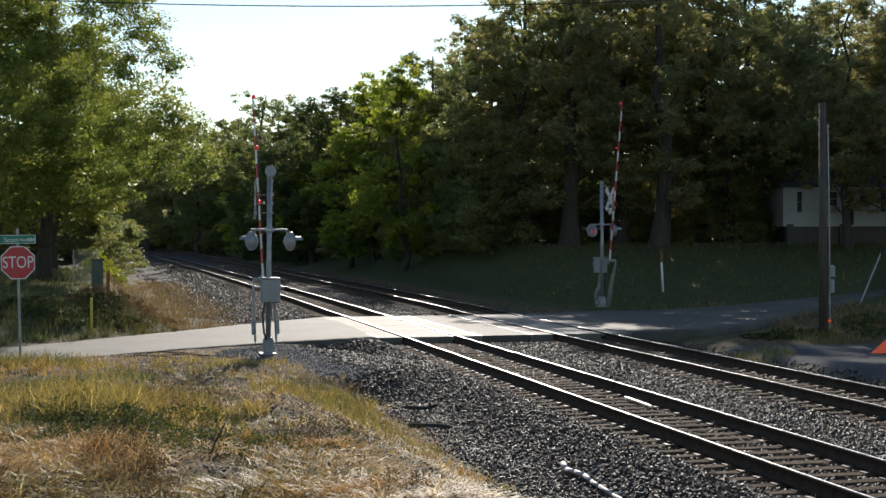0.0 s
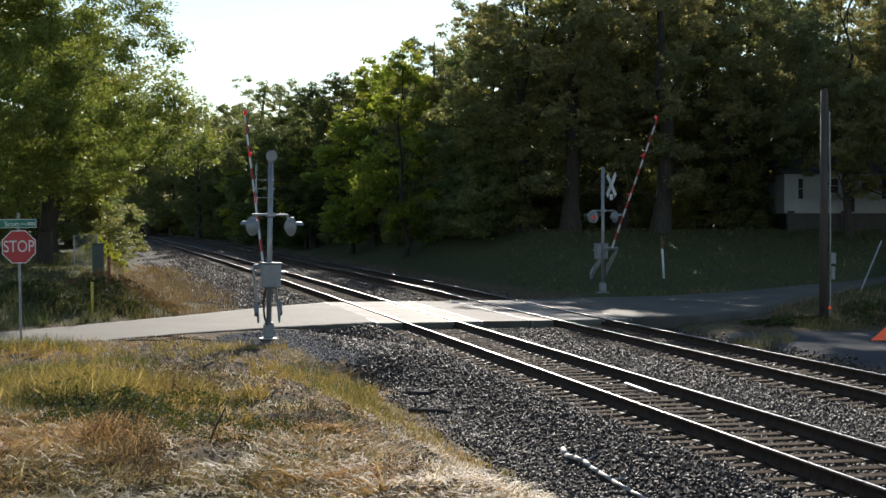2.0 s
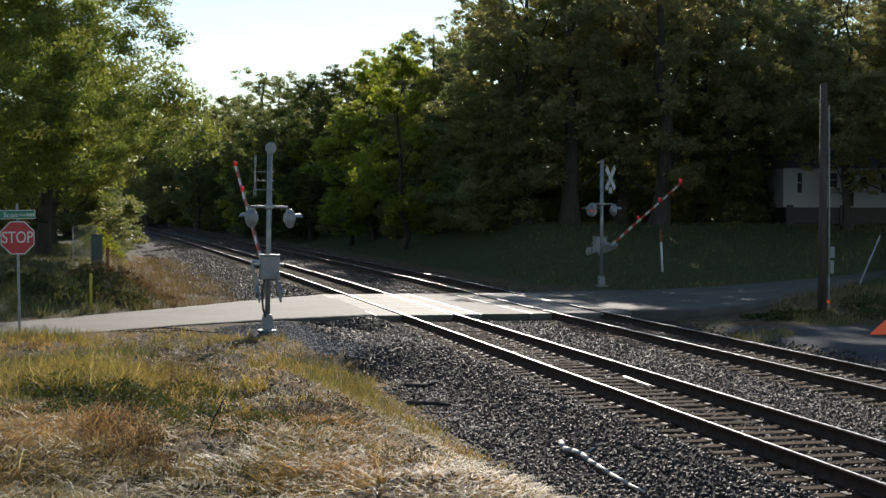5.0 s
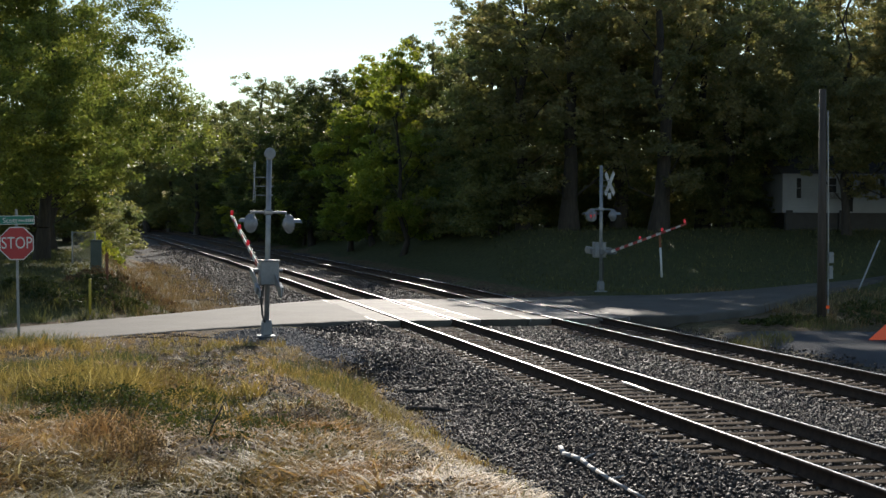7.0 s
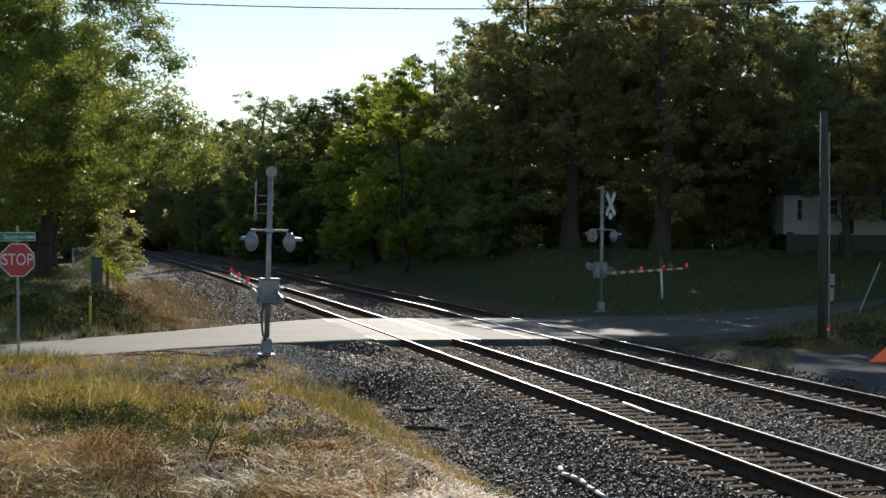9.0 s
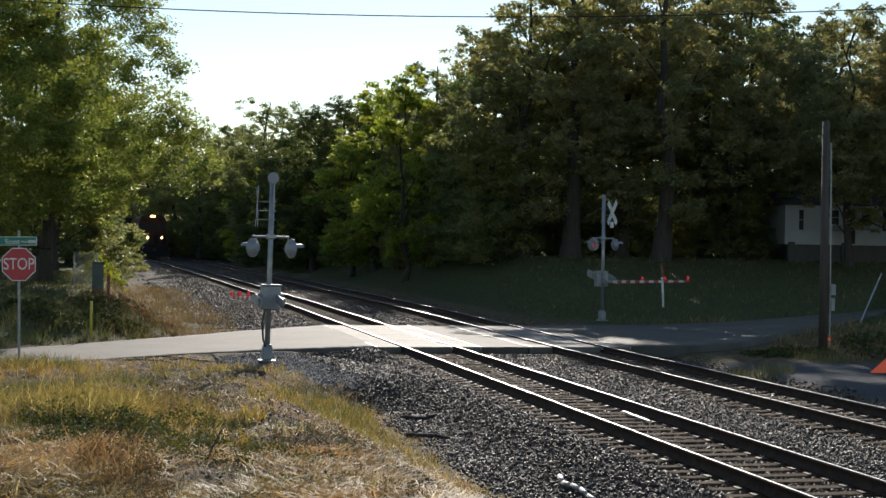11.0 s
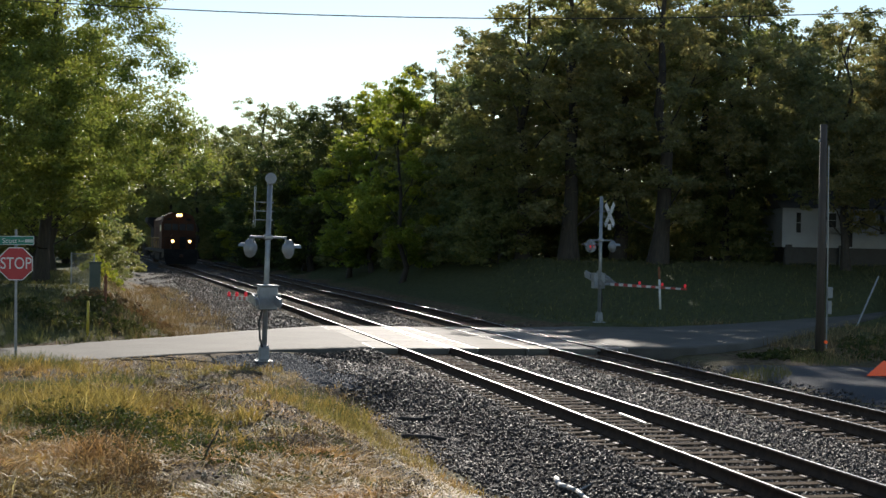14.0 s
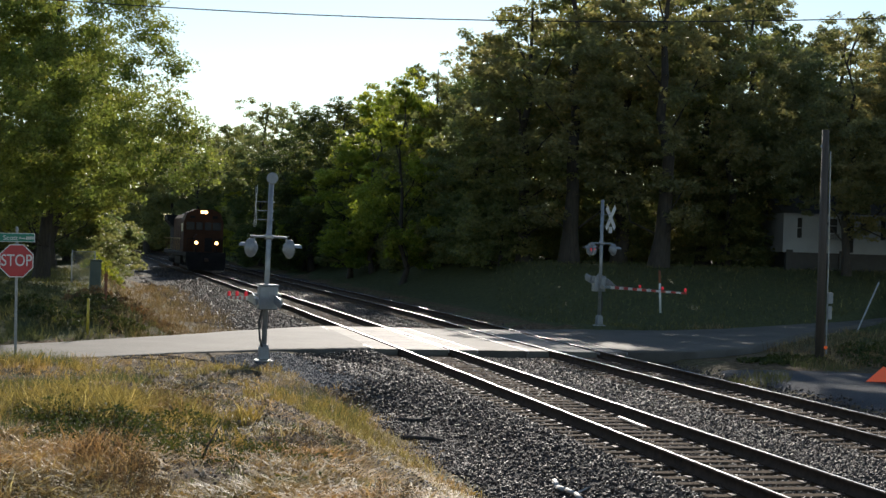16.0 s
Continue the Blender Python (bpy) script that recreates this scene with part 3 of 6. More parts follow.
def make_tree(name, seed, h, env, trunk_r, leaf, size, lobes, lobe_r, per_lobe, per, label, clump_r=0.42, category="tree", lean=(0, 0), extra=()):
    """A bent tapering trunk, limbs that run out to boughs, and leaf sprays on each bough. env: rows of
    height share and crown radius; extra: bough centres besides those drawn by chance."""
    rng = np.random.default_rng(seed)
    t = thing(name, label, category)
    bm = B()
    n = 8
    pts = [Vector((lean[0] * (i / n) ** 1.3 + rng.normal(0, 0.012) * h * (0 < i), lean[1] * (i / n) ** 1.3 + rng.normal(0, 0.012) * h * (0 < i), -0.3 + (0.92 * h + 0.3) * i / n)) for i in range(n + 1)]
    rad = [trunk_r * (1 - 0.88 * (i / n) ** 0.8) for i in range(n + 1)]
    rad[0] *= 1.35
    for i in range(n):
        cyl(bm, pts[i], pts[i + 1], rad[i], rad[i + 1], seg=9, caps=False)
    ef, er = [e_[0] for e_ in env], [e_[1] for e_ in env]
    area = np.interp(np.linspace(ef[0], ef[-1], 60), ef, er) ** 1.3
    area /= area.sum()
    centres, radii = [], []
    for k in range(lobes):
        f = float(rng.choice(np.linspace(ef[0], ef[-1], 60), p=area))
        az = k * 2.399 + rng.normal(0, 0.5)
        r = float(np.interp(f, ef, er)) * rng.uniform(0.45, 1.0) ** 0.6
        lr = lobe_r * rng.uniform(0.65, 1.3)
        r = max(0.0, r - lr * 0.6)
        ax = lean[0] * min(1, f) ** 1.3
        ay = lean[1] * min(1, f) ** 1.3
        centres.append((ax + math.cos(az) * r, ay + math.sin(az) * r, f * h))
        radii.append(lr)
    for c_ in extra:
        centres.append(c_[:3])
        radii.append(c_[3])
    clumps = []
    order = sorted(range(len(centres)), key=lambda k: math.hypot(centres[k][0] - lean[0] * 0.5, centres[k][1]) + 0.15 * centres[k][2])
    done = []
    for k in order:
        c_, lr = centres[k], radii[k]
        q = Vector(c_)
        f0 = min(0.95, max(0.12, c_[2] / h - 0.08 - 0.3 * math.hypot(c_[0], c_[1]) / h))
        i = min(n - 1, int(f0 * n))
        p = pts[i].lerp(pts[i + 1], f0 * n - i)
        r0 = min(rad[i] * 0.5, 0.012 + 0.010 * (q - p).length)
        near = min(done, key=lambda d_: (d_[0] - q).length + 0.5 * max(0, d_[0].z - q.z), default=None)
        if near and (near[0] - q).length < 0.75 * (p - q).length:
            p, r0 = near[0], min(near[1] * 0.7, 0.010 + 0.010 * (near[0] - q).length)
        m_ = p.lerp(q, 0.5) + Vector((rng.normal(0, 0.10), rng.normal(0, 0.10), rng.normal(-0.02, 0.08))) * (q - p).length
        cyl(bm, p, m_, r0, r0 * 0.8, seg=6, caps=False)
        cyl(bm, m_, q, r0 * 0.8, r0 * 0.6, seg=5, caps=False)
        done.append((q, r0 * 0.6))
        for j in range(3):
            d = Vector((rng.normal(0, 1), rng.normal(0, 1), rng.normal(0.1, 0.45))).normalized() * lr * 0.9
            cyl(bm, m_.lerp(q, rng.uniform(0.5, 1)), q + d, max(0.004, r0 * 0.25), 0.003, seg=4, caps=False)
        d = rng.normal(0, 1, (per_lobe, 3))
        d /= np.linalg.norm(d, axis=1, keepdims=True)
        clumps.append(np.array(c_) + d * (rng.uniform(0, 1, (per_lobe, 1)) ** 0.4) * lr * np.array([1, 1, 0.68]))
    part("trunk", bm, M["bark"], t, smooth=True)
    v, f_ = leaf_cloud(rng, np.concatenate(clumps), clump_r, per, size)
    ob = new("crown", mesh_from("crown", v, f_, leaf))
    ob.parent = t
    return t


def px(x, y_depth):
    return (x - 784) / 2600.0 * y_depth


WOOD_LABEL = "tall leafy deciduous tree with dark green crown in the woods"
ROUND = [(0.07, 2.4), (0.18, 3.0), (0.35, 3.9), (0.55, 4.5), (0.75, 3.9), (0.9, 2.4), (1.0, 0.8)]
TALL = [(0.04, 2.4), (0.12, 3.0), (0.3, 3.6), (0.55, 3.9), (0.8, 3.0), (1.0, 0.8)]
BROAD = [(0.09, 2.6), (0.25, 3.8), (0.45, 5.0), (0.65, 5.2), (0.85, 3.8), (1.0, 1.2)]
protos = [
    make_tree("woodland_tree", 11, 15.0, ROUND, 0.34, M["leaf_wood"], 0.165, 46, 1.2, 17, 42, WOOD_LABEL),
    make_tree("woodland_tree", 12, 14.0, TALL, 0.30, M["leaf_wood"], 0.16, 44, 1.15, 17, 42, WOOD_LABEL),
    make_tree("woodland_tree", 13, 16.0, BROAD, 0.42, M["leaf_autumn"], 0.165, 50, 1.25, 17, 42, "tall deciduous tree with brownish green autumn crown in the woods"),
    make_tree("pale_tree", 14, 10.5, [(0.12, 1.6), (0.35, 2.8), (0.6, 3.0), (0.85, 2.0), (1.0, 0.7)], 0.18, M["leaf_light"], 0.17, 34, 0.9, 15, 42, "slender deciduous tree with green leaves coloured pale as sunlit", 0.36),
    make_tree("undergrowth_bush", 15, 4.2, [(0.05, 2.0), (0.4, 2.3), (0.75, 1.8), (1.0, 0.6)], 0.06, M["leaf_wood"], 0.16, 20, 0.85, 13, 30, "dense dark green undergrowth bush at the edge of the woods", 0.36, "bush"),
]
protos.append(make_tree("dark_tree", 16, 14.0, [(0.05, 3.0), (0.3, 4.0), (0.6, 4.2), (0.85, 3.2), (1.0, 1.2)], 0.30, M["leaf_backlit"], 0.17, 60, 1.25, 18, 40, "dense green tree at the edge of the woods, leaves darkened as backlit"))
WOODS = "trees of the woods"
placed = set()


def plant(i, x, y, h, turn, wide=1.0, label=""):
    ref = (15.0, 14.0, 16.0, 10.5, 4.2, 14.0)[i]
    k = h / ref
    t = protos[i]
    if i in placed:
        t = copy_thing(t, Matrix())
    placed.add(i)
    t.matrix_basis = pose(x, y, hz(x, y) - 0.1, 0, 0, turn) @ Matrix.Diagonal((k * wide, k * wide, k, 1))
    tagged(t, label, group=WOODS if i != 4 else "bushes of the woods")
    return t


rw = random.Random(5)
# the right-hand stand on the hill, tall over the road
for i, xp, Y, h in ((1, 868, 94, 15.8), (0, 930, 88, 17.4), (2, 1010, 86, 19.0), (0, 1095, 90, 20), (2, 1167, 84, 19.5), (1, 1245, 92, 20), (2, 1325, 95, 19), (0, 1400, 100, 17.5), (2, 1480, 100, 17), (0, 1560, 98, 16), (1, 1640, 92, 17),
                    (0, 980, 98, 18.5), (2, 1130, 102, 20), (0, 1280, 103, 20), (1, 1440, 108, 18.5), (2, 1590, 110, 17.5), (0, 905, 104, 16.5), (0, 1720, 90, 17), (2, 1800, 84, 16),
                    (1, 1050, 112, 18.5), (0, 1190, 114, 19), (1, 1340, 116, 19), (1, 1420, 94, 13), (1, 1290, 90, 14)):
    plant(i, px(xp, Y), Y, h, rw.uniform(0, 360), rw.uniform(0.98, 1.15))
# along the tracks, receding
for i, xp, Y, h in ((1, 815, 100, 15.1), (0, 745, 108, 15.1), (1, 690, 118, 14.0), (1, 662, 134, 13.7), (0, 600, 144, 14.1), (1, 548, 142, 14.1), (0, 500, 150, 14.7), (1, 453, 156, 19.1), (0, 410, 172, 17.3), (1, 370, 182, 17.1), (0, 330, 194, 17.6),
                    (0, 775, 122, 15.5), (1, 700, 132, 14.5), (0, 620, 150, 15.0), (1, 560, 165, 15.9), (0, 480, 176, 16.5), (1, 300, 215, 18.6), (0, 265, 222, 19.1), (1, 225, 228, 19.1), (0, 185, 228, 19.1), (1, 420, 200, 18.1), (0, 350, 215, 19.1), (1, 530, 190, 17.3), (0, 630, 180, 16.5), (1, 140, 225, 18.1), (0, 95, 215, 18.1),
                    (1, 720, 150, 15.5), (0, 840, 125, 15.5), (0, 250, 200, 17.1), (1, 290, 192, 16.1), (1, 500, 198, 15.5), (0, 455, 196, 15.5), (0, 590, 172, 14.5), (1, 680, 160, 14.5), (1, 395, 190, 16.1)):
    plant(i, px(xp, Y) + 1.0, Y, h, rw.uniform(0, 360), rw.uniform(0.95, 1.15))
# trees along the bend whose backlit darkness is put into their leaves
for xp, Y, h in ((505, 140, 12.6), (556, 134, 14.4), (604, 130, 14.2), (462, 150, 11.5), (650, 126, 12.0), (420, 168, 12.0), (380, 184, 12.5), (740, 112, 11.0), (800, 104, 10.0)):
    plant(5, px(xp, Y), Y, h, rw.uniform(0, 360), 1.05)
for k in range(18):
    xp, Y = 352 + 18 * k, 176 + 9 * (k % 3)
    plant(k % 2, px(xp, Y), Y, 12.2 + 1.6 * rw.random(), rw.uniform(0, 360), 1.25)
# pale trees that lean out of the edge, sunlight put into their leaf colour
plant(3, px(622, 116), 116, 11.2, 40, 1.3)
plant(3, px(712, 100), 100, 14.0, 140, 0.9)
plant(3, px(664, 114), 114, 14.2, 250, 0.95)
plant(3, px(430, 160), 160, 11, 10, 1.1)
plant(3, px(540, 136), 136, 10, 200, 1.1)
# undergrowth along the edge
for i in range(50):
    s_ = 85 + i * 2.4 + rw.uniform(-1, 1)
    l_ = 21.2 + rw.uniform(0, 3.5) + max(0, (88 - s_) * 0.30)
    p = on_track(l_, s_)
    plant(4, p.x, p.y, rw.uniform(2.6, 5.4), rw.uniform(0, 360), rw.uniform(0.9, 1.3))
for xp, Y in ((1000, 98), (1060, 97), (1230, 101), (1120, 99), (1300, 104), (945, 94), (1350, 106), (1500, 108), (1180, 108), (1420, 110), (1080, 110)):
    plant(4, px(xp, Y), Y, rw.uniform(3, 5.5), rw.uniform(0, 360), 1.2)
for k in range(18):
    Y = 120 + 7 * (k % 2)
    plant(4, px(950 + 36 * k, Y), Y, rw.uniform(6, 9), rw.uniform(0, 360), 1.1)
for k in range(14):
    Y = 91 + 3 * (k % 3)
    plant(4, px(900 + 37 * k, Y), Y, rw.uniform(2.5, 4.5), rw.uniform(0, 360), 1.2)
# the small bush by the far tracks in that sunlit colour, and the wood beyond the bend
plant(3, px(330, 192), 192, 4.2, 30, 1.0)
for i in range(16):
    plant(4, px(200 + i * 16, 205 + 4 * (i % 3)), 205 + 4 * (i % 3), rw.uniform(5, 8), rw.uniform(0, 360), 1.3)

# the locusts by the lawn
locust = make_tree("locust_tree", 31, 15.0, [(0.22, 3.2), (0.28, 4.8), (0.34, 6.4), (0.5, 6.3), (0.66, 6.3), (0.78, 5.6), (0.88, 4.6), (1.0, 3.2), (1.1, 1.2)], 0.33, M["leaf_locust"], 0.125, 330, 0.78, 11, 27,
                   "large locust tree with feathery yellow-green leaves on the lawn", 0.44, lean=(0.6, 0),
                   extra=((7.2, -1.5, 4.9, 0.9), (6.6, -2.2, 4.3, 0.9), (5.6, -2.0, 4.5, 1.0), (6.4, 0.5, 5.6, 1.0), (4.3, -2.4, 3.7, 0.8), (3.6, -3, 3.7, 0.7), (2.9, -3, 3.6, 0.7), (5.9, -1, 8.9, 0.8), (4.2, -1, 9.6, 0.9), (4.8, -2, 8.4, 0.9), (5.2, 0, 7.4, 0.9), (5.4, -1.5, 8.0, 0.9), (4.6, 0.5, 10.2, 0.8), (4.0, -0.5, 11.2, 0.8), (6.0, -0.8, 9.4, 0.6), (3.8, -1.6, 7.6, 0.9), (3.4, -1, 12.2, 0.7), (6.3, -1.2, 6.2, 0.9), (5.0, -2.2, 6.6, 0.9), (6.9, -1, 6.3, 0.8), (7.3, -0.5, 5.6, 0.8), (7.4, -1.5, 5.0, 0.7), (6.2, -0.5, 7.1, 0.8), (7.0, -2, 4.5, 0.6), (6.2, -1, 4.5, 0.7), (5.8, 0.4, 6.6, 0.9), (6.7, 0.2, 6.9, 0.6)))
locust.matrix_basis = pose(px(75, 64), 64, hz(px(75, 64), 64) - 0.05, 0, 0, 0)
locust_2 = make_tree("locust_tree", 32, 14.0, [(0.20, 3.6), (0.35, 5.4), (0.6, 5.2), (0.85, 3.6), (1.0, 1.2)], 0.30, M["leaf_locust"], 0.15, 100, 1.05, 18, 36, "locust tree with yellow-green leaves behind the lawn", 0.46)
locust_2.matrix_basis = pose(px(-70, 58), 58, hz(px(-70, 58), 58), 0, 0, 80)
copy_thing(locust_2, pose(px(92, 77), 77, hz(px(92, 77), 77), 0, 0, 140))
copy_thing(locust_2, pose(px(60, 84), 84, hz(px(60, 84), 84), 0, 0, 200))
copy_thing(locust_2, pose(px(120, 98), 98, hz(px(120, 98), 98), 0, 0, 30) @ Matrix.Scale(0.8, 4))
for xp, Y, h in ((120, 95, 4.6), (170, 104, 4.4), (60, 90, 5), (200, 118, 4.6), (10, 84, 5), (150, 120, 6), (212, 132, 4.6), (90, 104, 6), (30, 100, 6), (185, 84, 2.2), (200, 90, 2.0)):
    plant(4, px(xp, Y), Y, h, rw.uniform(0, 360), 1.3)


yard_tree = make_tree("yard_tree", 41, 15.0, [(0.25, 2.2), (0.31, 5.2), (0.45, 6.2), (0.6, 6.0), (0.85, 4.0), (1.0, 1.2)], 0.26, M["leaf_autumn"], 0.165, 84, 1.25, 17, 42,
                      "dark deciduous tree standing close before the white house")
yard_tree.matrix_basis = pose(px(1503, 83), 83, hz(px(1503, 83), 83) - 0.05, 0, 0, 60)
# a second tree added, trunk out of view, to shade the house front
copy_thing(yard_tree, pose(px(1640, 80), 80, hz(px(1640, 80), 80) - 0.05, 0, 0, 200))


# ---------------------------------------------------------------- crossing signals
def lamp_head(parent, x, z, facing, lit, name="flashing_lamp"):
    """A round flashing light with its black backboard and visor. facing: +1 shows its lens along +y."""
    bm = B()
    cyl(bm, (x, -0.01 * facing, z), (x, 0.012 * facing, z), 0.24, seg=28)
    ob = part(name, bm, M["alu"], parent, "round silver signal background with hooded lens")
    bm = B()
    cyl(bm, (x, -0.11 * facing, z), (x, -0.011 * facing, z), 0.14, 0.225, seg=24)
    cyl(bm, (x, -0.15 * facing, z), (x, -0.11 * facing, z), 0.07, 0.14, seg=24)
    part("housing", bm, M["alu"], ob)
    bm = B()
    cyl(bm, (x, 0.013 * facing, z), (x, 0.03 * facing, z), 0.105, seg=20)
    part("lens", bm, M["lens_red"] if lit else M["lens_dim"], ob)
    bm = B()
    seg = 14
    for i in range(seg):
        a0, a1 = math.pi * (0.08 + 0.84 * i / seg), math.pi * (0.08 + 0.84 * (i + 1) / seg)
        r = 0.118
        q = [bm.verts.new((x + r * math.cos(t), y, z + r * math.sin(t))) for t, y in ((a0, 0.012 * facing), (a1, 0.012 * facing), (a1, 0.30 * facing), (a0, 0.30 * facing))]
        bm.faces.new(q)
    bmesh.ops.remove_doubles(bm, verts=bm.verts, dist=0.001)
    bmesh.ops.solidify(bm, geom=bm.faces[:], thickness=0.006)
    part("visor", bm, M["alu"], ob)
    return ob


def crossbuck(parent, x, z, turn=0.0):
    """Two crossed blades on brackets; they stand in the plane square to the road."""
    for k, ang in enumerate((45, -45)):
        m = Matrix.Translation((x - 0.006 * k, 0, z)) @ pose(0, 0, 0, 0, 0, turn) @ pose(0, 0, 0, ang, 0, 0)
        bm = B()
        box(bm, 0, 0, 0, 0.005, 1.22, 0.229)
        bmesh.ops.transform(bm, matrix=m, verts=bm.verts)
        s_ = part("crossbuck_blade", bm, M["white"], parent, "white crossbuck blade")
        for dy in (-0.47, -0.38, -0.29, -0.20, 0.20, 0.29, 0.38, 0.47):
            b2 = B()
            box(b2, -0.0045, dy, 0, 0.003, 0.05, 0.11)
            bmesh.ops.transform(b2, matrix=m, verts=b2.verts)
            part("letter_bar", b2, M["black"], s_)
    for dz in (-0.32, -0.10, 0.12):
        bm = B()
        cyl(bm, (0, 0, z + dz), (x, 0, z + dz), 0.010, seg=6)
        cyl(bm, (0.05, 0, z + dz), (0.10, 0, z + dz), 0.022, seg=8)
        part("bracket", bm, M["galv"], parent)


def gate_arm(L, tail=0.0):
    """The striped arm, its lamps and its counterweights, about a pivot at the origin; it points along +y when down. tail: degrees by which the counterweights are raised."""
    arm = thing("gate_arm", "red and white striped crossing gate arm with red lamps", "gate arm")
    n = int(round(L / 0.41))
    w = L / n
    for i in range(n):
        y0 = 0.35 + (L - 0.35) * i / n
        y1 = 0.35 + (L - 0.35) * (i + 1) / n
        h = 0.115 - 0.055 * i / n
        bm = B()
        box(bm, 0, (y0 + y1) / 2, 0, 0.035, (y1 - y0), h, bevel=0.004)
        part("stripe", bm, M["red"] if i % 2 else M["white"], arm)
    for f in (0.985, 0.72, 0.44):
        bm = B()
        cyl(bm, (0, L * f, 0.05), (0, L * f, 0.14), 0.042, 0.046, seg=14)
        bmesh.ops.create_uvsphere(bm, u_segments=14, v_segments=8, radius=0.046, matrix=Matrix.Translation((0, L * f, 0.14)))
        part("arm_lamp", bm, M["arm_lamp"], arm, "glowing red gate arm lamp")
    bm = B()
    tube(bm, [(0.03, 0.4, 0.075), (0.03, L * 0.45, 0.075), (0.03, L * 0.97, 0.05)], 0.008, 6)
    part("arm_cable", bm, M["black"], arm)
    for side in (-0.26, 0.26):
        bm = B()
        ct, st = math.cos(radians(tail)), math.sin(radians(tail))
        far_ = 1.3 if tail > 30 else 1.0
        back = [(far_ * (y * ct + z * st), far_ * (z * ct - y * st)) for y, z in ((-0.3, 0.02), (-1.12, -0.38), (-1.15, -0.52), (-1.02, -0.58), (-0.30, -0.22))]
        prism(bm, back + [(0.16, -0.08), (0.30, -0.04), (0.30, 0.06), (0.12, 0.10)], side - 0.012, side + 0.012, Matrix(((0, 0, 1, 0), (1, 0, 0, 0), (0, 1, 0, 0), (0, 0, 0, 1))))
        sup = part("support_plate", bm, M["galv"], arm, "galvanised arm support and counterweight plate")
        bm = B()
        box(bm, side + (0.045 if side > 0 else -0.045), -0.82, -0.34, 0.06, 0.34, 0.17, Euler((0.38, 0, 0)).to_matrix(), bevel=0.01)
        bmesh.ops.transform(bm, matrix=pose(0, 0, 0, -tail, 0, 0) @ Matrix.Diagonal((1, far_, far_, 1)), verts=bm.verts)
        part("counterweight", bm, M["alu"], sup)
    bm = B()
    box(bm, 0, 0.30, 0.0, 0.5, 0.10, 0.09, bevel=0.01)
    part("cross_bar", bm, M["galv"], arm)
    return arm


def signal_mast(name, label, H, bell, x_arm_z, lamp_z, mech_z, lamps, lit):
    """A gated crossing signal on its pole. In its own space +y is the way the gate arm reaches."""
    t = thing(name, label, "crossing signal")
    bm = B()
    cyl(bm, (0, 0, 0.10), (0, 0, H), 0.065, 0.063, seg=18)
    part("pole", bm, M["galv"], t, smooth=True)
    bm = B()
    for dx in (-0.14, 0.14):
        for dy in (-0.14, 0.14):
            cyl(bm, (dx, dy, -0.1), (dx, dy, 0.05), 0.015, seg=6)
    box(bm, 0, 0, 0.015, 0.42, 0.42, 0.03, bevel=0.006)
    part("base_plate", bm, M["galv"], t)
    bm = B()
    box(bm, 0, 0, 0.20, 0.24, 0.24, 0.34, bevel=0.025)
    box(bm, 0, 0, 0.39, 0.20, 0.20, 0.05, bevel=0.01)
    part("junction_base", bm, M["alu"], t, "cast grey junction box round the pole's foot")
    # gate mechanism case
    bm = B()
    box(bm, 0.0, -0.17, mech_z - 0.02, 0.46, 0.34, 0.58, bevel=0.02)
    box(bm, 0.0, -0.17, mech_z + 0.29, 0.50, 0.38, 0.035, bevel=0.006)
    mech = part("gate_mechanism", bm, M["alu"], t, "grey gate mechanism case")
    bm = B()
    cyl(bm, (-0.36, -0.10, mech_z + 0.05), (0.36, -0.10, mech_z + 0.05), 0.035, seg=10)
    part("main_shaft", bm, M["galv"], mech)
    bm = B()
    box(bm, 0.02, -0.345, mech_z + 0.07, 0.04, 0.02, 0.12)
    part("latch", bm, M["galv"], mech)
    bm = B()
    tube(bm, [(-0.10, -0.12, mech_z - 0.3), (-0.17, -0.13, 0.95), (-0.13, -0.12, 0.55), (-0.06, -0.10, 0.36)], 0.028, 8)
    part("cable_hose", bm, M["black"], t)
    # cross arm with a lamp at either end
    bm = B()
    cyl(bm, (-0.46, 0, x_arm_z), (0.46, 0, x_arm_z), 0.030, seg=12)
    box(bm, 0, 0, x_arm_z, 0.22, 0.18, 0.13, bevel=0.03)
    part("cross_arm", bm, M["galv"], t)
    for (sx, turn), on in zip(lamps, lit):
        bm = B()
        cyl(bm, (sx, 0, x_arm_z + 0.02), (sx, 0, lamp_z + 0.10), 0.022, seg=8)
        part("lamp_bracket", bm, M["galv"], t)
        ob = lamp_head(t, 0, 0, 1, on)
        ob.matrix_basis = pose(sx, 0, lamp_z, 0, 0, turn) @ pose(0, 0.10, 0)
    if bell:
        bm = B()
        cyl(bm, (0, -0.10, H + 0.13), (0, 0.0, H + 0.13), 0.145, 0.10, seg=24)
        cyl(bm, (0, -0.11, H + 0.13), (0, -0.10, H + 0.13), 0.125, 0.145, seg=24)
        b_ = part("bell", bm, M["alu"], t, "round grey electronic bell on the pole's top")
        bm = B()
        cyl(bm, (0, 0, H - 0.02), (0, 0, H + 0.06), 0.072, seg=16)
        part("pole_cap", bm, M["galv"], b_)
    else:
        bm = B()
        cyl(bm, (0, 0, H - 0.01), (0, 0, H + 0.04), 0.072, 0.05, seg=16)
        part("pole_cap", bm, M["galv"], t)
    return t


def mast_pose(x, y, z, turn, lean=0.0):
    return pose(x, y, z, 0, lean, turn)


